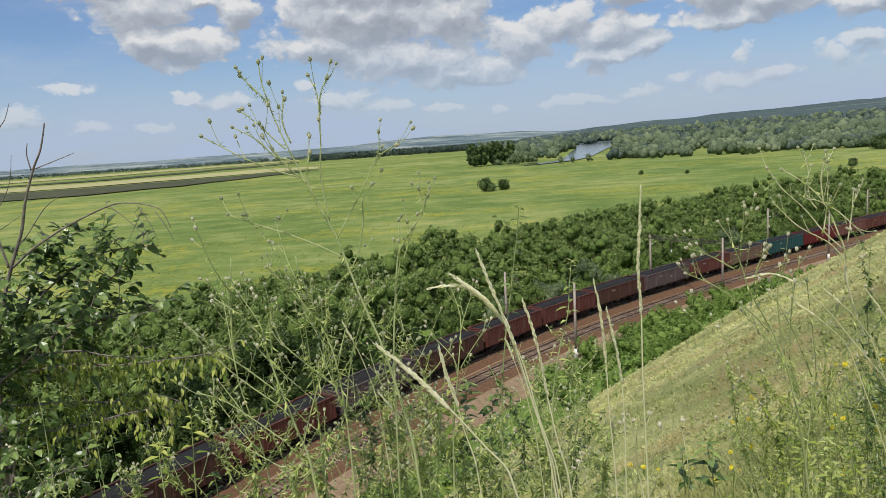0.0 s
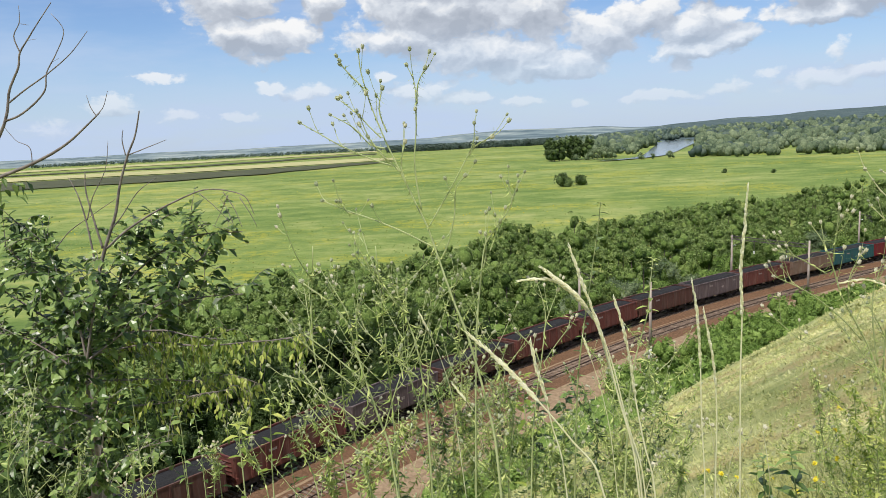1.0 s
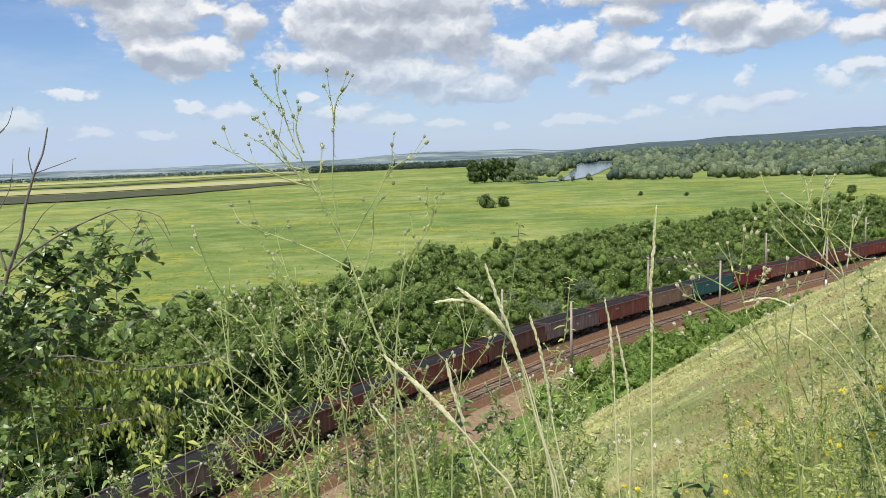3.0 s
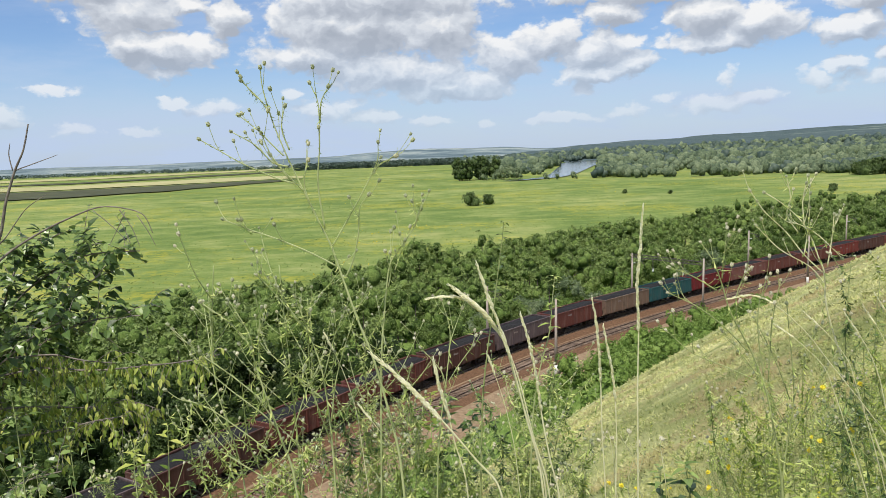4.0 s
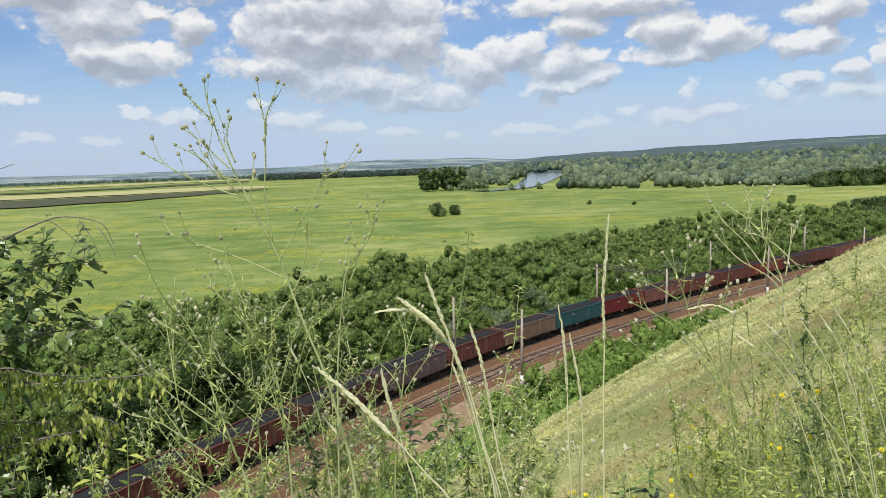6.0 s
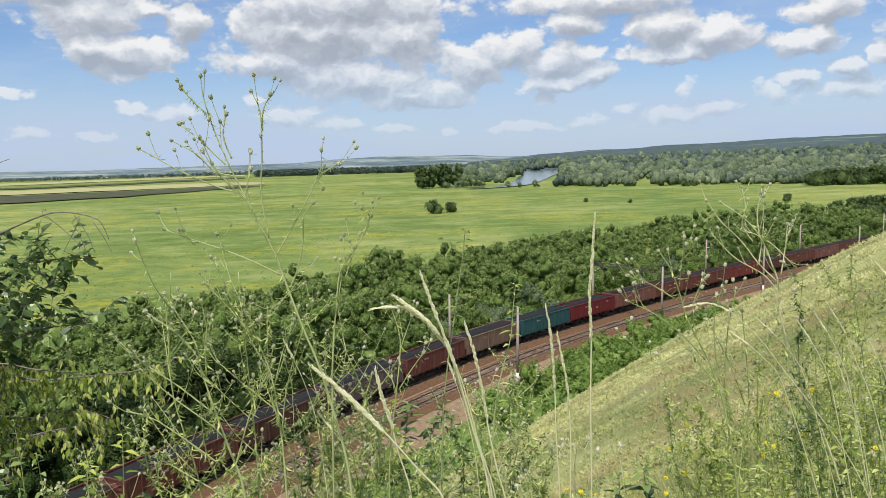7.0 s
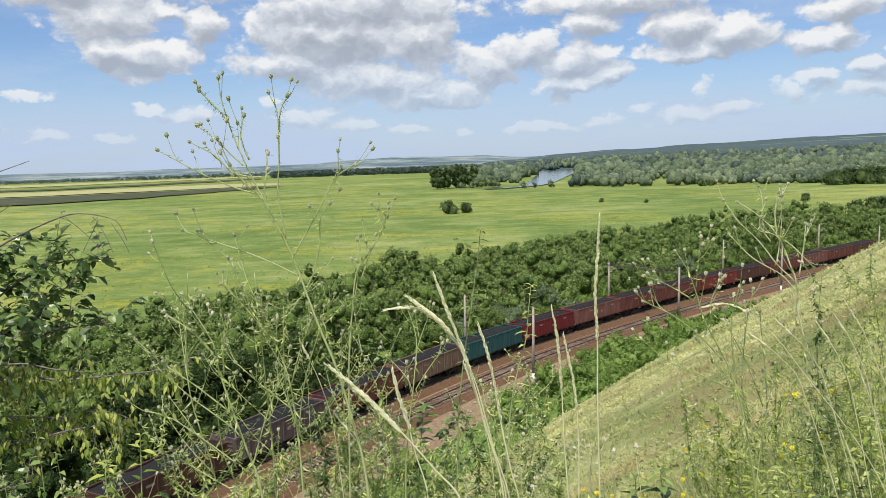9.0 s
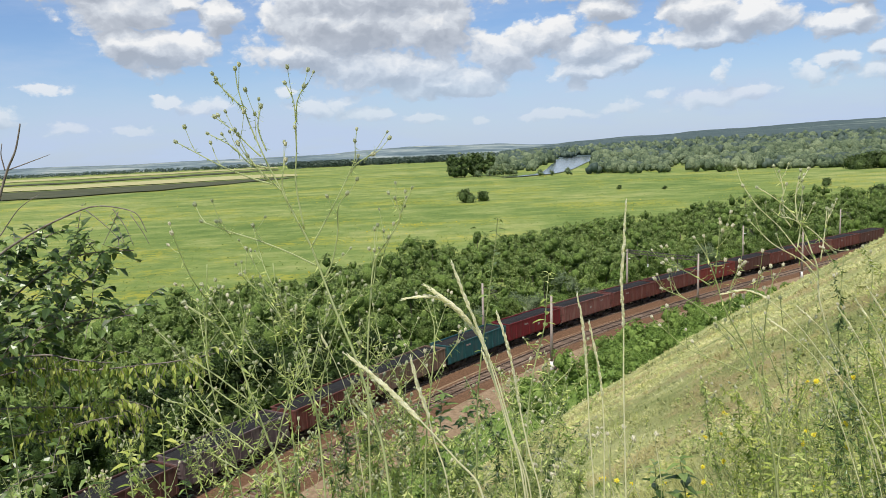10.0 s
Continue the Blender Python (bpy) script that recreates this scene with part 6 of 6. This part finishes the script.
def make_dead_branches():
    d = 3.4
    pl = Plant("dead_branch", "bare dead branches rising from the leafy shrub", "branch", rooted(stem_line([(-0.661, -0.128), (-0.682, -0.192), (-0.701, -0.275)], d))[-1])
    pl.line(rooted(stem_line([(-0.581, 0.059), (-0.591, 0.026), (-0.605, 0.000), (-0.622, -0.042), (-0.633, -0.081), (-0.651, -0.120), (-0.673, -0.176), (-0.695, -0.258)], d)), 0.003, 0.012, 6)
    for line, a, b in (([(-0.608, 0.035), (-0.611, 0.020), (-0.608, 0.000)], 0.0015, 0.003), ([(-0.546, 0.018), (-0.572, 0.010), (-0.605, 0.000)], 0.001, 0.003), ([(-0.698, -0.027), (-0.686, -0.055), (-0.678, -0.095), (-0.672, -0.152)], 0.002, 0.005), ([(-0.672, -0.020), (-0.674, -0.048), (-0.665, -0.096), (-0.658, -0.128)], 0.002, 0.006),
                       ([(-0.632, 0.021), (-0.641, -0.018), (-0.665, -0.056), (-0.677, -0.087)], 0.001, 0.003), ([(-0.567, -0.033), (-0.596, -0.051), (-0.625, -0.085), (-0.645, -0.104)], 0.001, 0.004), ([(-0.626, -0.057), (-0.668, -0.080), (-0.706, -0.102), (-0.731, -0.126)], 0.001, 0.003)):
        pl.line(stem_line(line, d), a, b, 5)
    pl.line(stem_line([(-0.429, -0.088), (-0.438, -0.066), (-0.451, -0.058), (-0.479, -0.052), (-0.504, -0.053), (-0.547, -0.068), (-0.587, -0.086), (-0.624, -0.107), (-0.652, -0.128)], d), 0.0015, 0.006, 6)
    for line in ([(-0.448, -0.105), (-0.457, -0.079), (-0.471, -0.056)], [(-0.461, -0.102), (-0.482, -0.078), (-0.506, -0.056)], [(-0.488, -0.102), (-0.475, -0.080), (-0.464, -0.060)], [(-0.427, -0.104), (-0.434, -0.088), (-0.448, -0.064)]):
        pl.line(stem_line(line, d), 0.001, 0.0022, 5)
    pl.make(M["twig"], M["dark_leaf"])
    d = 3.0
    pl = Plant("dead_branch", "grey bare dead branch forking against the sky", "branch", rooted(stem_line([(-0.857, -0.032), (-0.924, -0.103), (-0.982, -0.221)], d))[-1])
    pl.line(rooted(stem_line([(-0.640, 0.060), (-0.661, 0.044), (-0.689, 0.024), (-0.717, 0.009), (-0.755, -0.006), (-0.801, -0.020), (-0.859, -0.040), (-0.915, -0.104), (-0.963, -0.221)], d)), 0.0025, 0.014, 6)
    for line, a, b in (([(-0.625, 0.088), (-0.634, 0.067), (-0.646, 0.056), (-0.661, 0.044)], 0.001, 0.0025), ([(-0.657, 0.084), (-0.653, 0.068), (-0.646, 0.056)], 0.001, 0.002), ([(-0.694, 0.210), (-0.720, 0.182), (-0.735, 0.165), (-0.750, 0.147), (-0.755, 0.128), (-0.773, 0.098), (-0.781, 0.068), (-0.792, 0.045), (-0.825, -0.001), (-0.858, -0.036)], 0.0016, 0.008), ([(-0.743, 0.210), (-0.745, 0.188), (-0.756, 0.170), (-0.750, 0.149)], 0.001, 0.003),
                       ([(-0.645, 0.169), (-0.674, 0.141), (-0.711, 0.117), (-0.749, 0.097), (-0.776, 0.081)], 0.0012, 0.004), ([(-0.696, 0.196), (-0.680, 0.172), (-0.695, 0.143), (-0.713, 0.118), (-0.718, 0.096), (-0.734, 0.080), (-0.762, 0.063), (-0.786, 0.056)], 0.001, 0.005), ([(-0.789, 0.049), (-0.772, 0.028), (-0.753, 0.018), (-0.752, -0.005)], 0.001, 0.002), ([(-0.731, 0.183), (-0.745, 0.186)], 0.0008, 0.001), ([(-0.692, 0.136), (-0.702, 0.132)], 0.0008, 0.001), ([(-0.722, 0.164), (-0.735, 0.163)], 0.0008, 0.001)):
        pl.line(stem_line(line, d), a, b, 5)
    rng = random.Random(75)
    for k in range(26):
        s = spot(*random.Random(k).choice([(-0.799, -0.034), (-0.781, -0.039), (-0.812, -0.030), (-0.833, -0.049)]), d) - pl.foot
        pl.leaves.leaf(s + Vector((rng.uniform(-0.06, 0.06), rng.uniform(-0.06, 0.06), rng.uniform(-0.03, 0.03))), (rng.uniform(-1, 1), rng.uniform(-1, 1), rng.uniform(-1, 0.1)), (0, 0, 1), 0.055, 0.024, 0.3)
    pl.make(M["twig"], M["dark_leaf"])


make_dead_branches()


def sapling(label, line, d, seed, leaves, leaf, width, thick=0.003, mats=("stem_dark", "dark_leaf"), droop=0.4):
    rng = random.Random(seed)
    pts = rooted(stem_line(line, d))
    pl = Plant("sapling", label, "sapling", pts[-1], "saplings")
    q = pl.line(pts, thick * 0.3, thick, 7)
    for k in range(leaves):
        t = 0.9 * (k / leaves) ** 1.3
        i = min(int(t * (len(q) - 1)), len(q) - 2)
        a = k * 2.4 + rng.uniform(-0.4, 0.4)
        up = (q[i] - q[i + 1]).normalized()
        way = Vector((math.cos(a), math.sin(a), 0)) + up * rng.uniform(0.1, 0.7) - Vector((0, 0, droop * rng.random()))
        z = rng.uniform(0.6, 1.15) * (0.55 + 0.45 * min(1.0, t * 4))
        pl.leaves.leaf(q[i], way, up, leaf * z, leaf * width * z, rng.uniform(0.15, 0.5))
    return pl.make(M[mats[0]], M[mats[1]])


sapling("thin leafy sapling with a tuft of leaves on top", [(0.028, -0.089), (0.025, -0.114), (0.018, -0.158), (0.011, -0.202), (0.001, -0.262), (-0.008, -0.338)], 2.0, 81, 46, 0.034, 0.42)
sapling("slim leafy weed stem with buds", [(0.091, -0.163), (0.087, -0.197), (0.083, -0.234), (0.067, -0.294), (0.058, -0.355)], 2.1, 82, 40, 0.034, 0.4, mats=("stem", "weed_leaf"))
sapling("bright green broad-leaved sapling", [(-0.432, -0.349), (-0.433, -0.374), (-0.435, -0.412), (-0.437, -0.452)], 2.2, 83, 16, 0.055, 0.4, mats=("stem", "lime_leaf"))
sapling("broad-leaved green sapling low on the slope", [(-0.481, -0.384), (-0.483, -0.411), (-0.482, -0.451)], 2.0, 84, 22, 0.055, 0.45, mats=("stem", "lime_leaf"))
sapling("broad dark-leaved sapling among yellow flowers", [(0.256, -0.418), (0.260, -0.446), (0.264, -0.478)], 1.9, 85, 22, 0.06, 0.42)
sapling("broad-leaved sapling beside the yellow flowers", [(0.223, -0.420), (0.224, -0.445), (0.226, -0.477)], 2.0, 86, 20, 0.05, 0.4)
sapling("dark leafy sapling on the lower slope", [(-0.053, -0.318), (-0.057, -0.352), (-0.061, -0.399), (-0.064, -0.445)], 2.6, 87, 54, 0.07, 0.45)
sapling("dark leafy sapling in the weeds", [(-0.020, -0.338), (-0.023, -0.376), (-0.026, -0.431)], 2.7, 88, 54, 0.07, 0.45)
sapling("leafy green sapling among the weeds", [(-0.075, -0.313), (-0.076, -0.352), (-0.076, -0.406)], 2.5, 89, 30, 0.06, 0.4, mats=("stem", "lime_leaf"))
for k, (u, v) in enumerate([(-0.547, -0.371), (-0.521, -0.418), (-0.623, -0.384), (-0.409, -0.429), (-0.348, -0.407), (-0.312, -0.431), (-0.258, -0.417), (-0.175, -0.403), (0.373, -0.402), (0.410, -0.418), (0.440, -0.411), (0.350, -0.432), (0.494, -0.444), (0.546, -0.430), (0.020, -0.424), (-0.116, -0.421), (-0.574, -0.417), (-0.056, -0.430), (0.472, -0.459), (0.404, -0.449), (-0.573, -0.324), (-0.645, -0.291), (0.379, -0.371), (0.417, -0.387), (0.455, -0.381), (0.507, -0.397), (0.559, -0.383), (0.528, -0.352), (0.576, -0.423), (0.484, -0.358), (0.357, -0.394), (0.396, -0.434), (0.448, -0.435), (0.564, -0.314), (0.512, -0.320), (0.603, -0.361)]):
    sapling("leafy green undergrowth shoot", [(u, v), (u + 0.004, v - 0.05), (u + 0.006, v - 0.14)], 2.3 + 0.25 * (k % 3), 400 + k, 44 if u > -0.5 else 18, 0.045, 0.42, mats=("stem_dark", ("dark_leaf", "lime_leaf", "weed_leaf")[k % 3] if -0.5 < u < 0.3 else ("lime_leaf", "weed_leaf")[k % 2] if u > 0 else "dark_leaf"))


# ---- grass of the slope ----
def make_grass():
    rng = random.Random(91)
    for lo, hi, count, tall, wide in ((1.6, 6.0, 20000, 0.3, 0.0032), (6.0, 18.0, 34000, 0.16, 0.0042)):
        g = Geo()
        k = 0
        while k < count:
            d = lo + (hi - lo) * rng.random() ** (0.8 if lo < 10 else 1.1)
            u = rng.uniform(-0.45, 0.95)
            x, y = u * d, d
            z = height(x, y)
            if z < 3.0:
                k += 1
                continue
            k += 1
            clump = 0.6 + 0.8 * noise.noise((x * 0.9, y * 0.9, 9))
            h = tall * rng.uniform(0.4, 1.1) * max(0.35, clump)
            a = rng.uniform(0, 6.28)
            lean = Vector((rng.gauss(0, 0.6), rng.gauss(0, 0.6), 1)).normalized()
            side = Vector((math.cos(a), math.sin(a), 0)) * wide
            b = Vector((x, y, z - 0.02))
            m = b + lean * h * 0.55
            t = b + lean * h + Vector((rng.gauss(0, 0.2), rng.gauss(0, 0.2), -0.05)) * h
            i = len(g.v)
            g.v += [tuple(b - side), tuple(b + side), tuple(m - side * 0.7), tuple(m + side * 0.7), tuple(t)]
            g.f += [(i, i + 1, i + 3, i + 2), (i + 2, i + 3, i + 4)]
            g.s += [0, 0]
        if lo < 2:
            for _ in range(9000):
                a, r = rng.uniform(0, 6.28), 0.9 + 5.5 * rng.random()
                x, y = r * math.sin(a), r * math.cos(a)
                if y > 0.75 * abs(x):
                    continue
                b = Vector((x, y, height(x, y) - 0.02))
                w = rng.uniform(0, 6.28)
                side = Vector((math.cos(w), math.sin(w), 0)) * wide
                t = b + Vector((rng.gauss(0, 0.3), rng.gauss(0, 0.3), 1)).normalized() * rng.uniform(0.08, 0.25)
                g.face((b - side, b + side, t))
        thing("slope_grass", g, M["blade"], "dry pale green grass covering the hillside", "grass", kind="stuff")


make_grass()


def make_turf():
    """Uneven tufts of grass and small herbs over the further hillside."""
    rng = random.Random(93)
    g = Geo()
    for lo, hi, count, size in ((4.5, 13.0, 20000, 0.05), (11.0, 28.0, 26000, 0.075), (25.0, 75.0, 24000, 0.13)):
        for _ in range(count):
            d = lo + (hi - lo) * rng.random() ** 0.9
            x = rng.uniform(-0.3, 0.95) * d
            z = height(x, d)
            clump = noise.noise((x * 0.8, d * 0.8, 4)) + 0.6 * noise.noise((x * 0.2, d * 0.2, 8))
            if z < 4.0 or rng.random() > 0.75 + clump:
                continue
            s = size * rng.uniform(0.6, 1.5) * (1.0 + 0.7 * max(0.0, clump))
            n = Vector((rng.gauss(0, 0.5), rng.gauss(-0.5, 0.5), 1.0)).normalized()
            g.spray((x, d, z + s * rng.uniform(0.1, 0.4)), n, s, rng)
    thing("slope_turf", g, M["blade"], "uneven tufts of pale grass and small herbs on the hillside", "grass", kind="stuff")


make_turf()


def make_herbs():
    """Low leafy herbs that fill the slope."""
    rng = random.Random(95)
    pale, deep = Geo(), Geo()
    made = 0
    while made < 1900:
        d = 2.2 + 9.0 * rng.random() ** 1.5
        u = rng.uniform(0.02, 0.9)
        x, y = u * d, d
        if noise.noise((x * 0.7, y * 0.7, 3)) < -0.15 and d > 3.5 or u < 0.25 and rng.random() < 0.6:
            made += 1
            continue
        made += 1
        z = height(x, y)
        tall = rng.uniform(0.1, 0.42) * (1.0 if d < 5 else 0.7)
        g = pale if rng.random() < 0.68 else deep
        base = Vector((x, y, z))
        lean = Vector((rng.gauss(0, 0.15), rng.gauss(0, 0.15), 1))
        size = rng.uniform(0.02, 0.042)
        g.tube([base, base + lean * tall], [0.0016, 0.0008], 3, cap=False)
        for k in range(int(14 + tall * 50)):
            p = base + lean * tall * rng.uniform(0.15, 1.0)
            a = rng.uniform(0, 6.28)
            g.leaf(p, (math.cos(a), math.sin(a), rng.uniform(-0.2, 0.8)), (0, 0, 1), size * rng.uniform(0.6, 1.2), size * 0.34, 0.25, 1)
    thing("slope_herbs", pale, M["weed_leaf"], "low yellow-green herbs among the slope grass", "herbs", kind="stuff")
    thing("slope_herbs", deep, M["lime_leaf"], "low bright green herbs among the slope grass", "herbs", kind="stuff")


make_herbs()
for k, (u, v) in enumerate([(0.326, -0.316), (0.363, -0.301), (0.401, -0.318), (0.437, -0.296), (0.474, -0.289), (0.511, -0.275), (0.548, -0.291), (0.304, -0.346), (0.349, -0.347), (0.387, -0.356), (0.431, -0.349), (0.468, -0.342), (0.505, -0.336), (0.543, -0.352), (0.572, -0.322), (0.593, -0.292), (0.342, -0.385), (0.492, -0.389), (0.537, -0.398), (0.599, -0.262)]):
    auto_weed("yellow-green bushy herb with tiny buds on the slope", (u, v), (u + 0.004, v - 0.13), 2.4 + 0.35 * (k % 4), 500 + k, branches=9, spread=0.5, leaf=0.024, leaves=300, leaf_w=0.28, thick=0.0022, heads=0, kind=HEAD, mats=("stem", "lime_leaf" if k % 2 == 0 else "weed_leaf"))


# ---- portal and sleepers of the line ----
def make_portal():
    a, b = round_point(2.3881, R_EDGE - 9.6, 8.6), round_point(2.3858, R_EDGE + 4.9, 8.9)
    way = (b - a).normalized()
    side = Vector((-way.y, way.x, 0)) * 0.22
    g = Geo()
    for s in (side, -side):
        for z in (-0.28, 0.28):
            g.tube([a + s + Vector((0, 0, z)), b + s + Vector((0, 0, z))], 0.04, 5)
    n = 18
    for k in range(n):
        p, q = a.lerp(b, k / n), a.lerp(b, (k + 1) / n)
        z = 0.28 if k % 2 else -0.28
        for s in (side, -side):
            g.tube([p + s + Vector((0, 0, z)), q + s + Vector((0, 0, -z))], 0.025, 4)
        g.tube([p + side + Vector((0, 0, z)), p - side + Vector((0, 0, z))], 0.02, 4)
    ob = thing("portal_beam", g, M["iron"], "dark iron lattice beam spanning the tracks between two masts", "beam")
    for t in (0.26, 0.68):
        g = Geo()
        p = a.lerp(b, t)
        g.tube([p, p - Vector((0, 0, 2.6))], 0.07, 6)
        h = part("hanger", g, M["iron"], ob)
        g = Geo()
        for k in range(4):
            g.ball(p - Vector((0, 0, 2.0 + 0.13 * k)), 0.13, 0.5, 8)
        part("insulator", g, M["porcelain"], h)


make_portal()


def make_sleepers():
    g = Geo()
    for r in (R_MAIN, R_NEAR):
        a, k = A0, 0
        while a < A1:
            if not (r == R_NEAR and 2.318 < a < 2.618):
                p = rail_point(a, r, -0.2)
                g.box(Matrix.Translation(p) @ pose(0, 0, 0, 0, 0, math.degrees(a)), (2.7, 0.26, 0.2))
            a += 0.56 / R_EDGE
    near = thing("sleepers", g, M["sleeper"], "rows of dusty concrete sleepers under the rails", "sleepers", kind="stuff")
    b = Geo()
    b.box(Matrix.Identity(4), (2.7, 0.26, 0.2))
    me = b.mesh("sleeper", M["sleeper"])
    track = tagged(new("near_track"), "dusty concrete sleepers of the nearer railway track", "track", kind="structure")
    for k in range(295):
        a = 2.318 + 0.3 * k / 294
        s = part("sleeper", me, None, track)
        s.matrix_basis = Matrix.Translation(rail_point(a, R_NEAR, -0.2)) @ pose(0, 0, 0, 0, 0, math.degrees(a))


make_sleepers()


# ---- everything that moves ----
def motions():
    times = [k * 0.5 for k in range(21)]
    for w, sets, a0 in TRAIN:
        rows = []
        for t in times:
            a = a0 + SPEED * t
            p = rail_point(a, R_MAIN)
            q = rail_point(a + 0.008, R_MAIN) - rail_point(a - 0.008, R_MAIN)
            rows.append((t, Matrix.Translation(p) @ pose(0, 0, 0, 0, 0, math.degrees(math.atan2(q.y, q.x)))))
        walk(w, rows)
        for ws, dx in sets:
            # about 18 radians a second, keyed in steps under a quarter turn
            turn = SPEED * R_MAIN / 0.475
            n = 140
            walk(ws, [(10.0 * k / n, pose(dx, 0, 0.475, 0, math.degrees(turn * 10.0 * k / n), 0)) for k in range(n + 1)])
    for ob, rows in SWAYS:
        tall = max(v.co.z for v in ob.data.vertices)
        keys = [(t, Matrix.Translation(ob.location) @ pose(0, 0, 0, 0, math.degrees(math.atan2(dx, tall)), 0)) for t, dx in rows]
        walk(ob, keys)


motions()
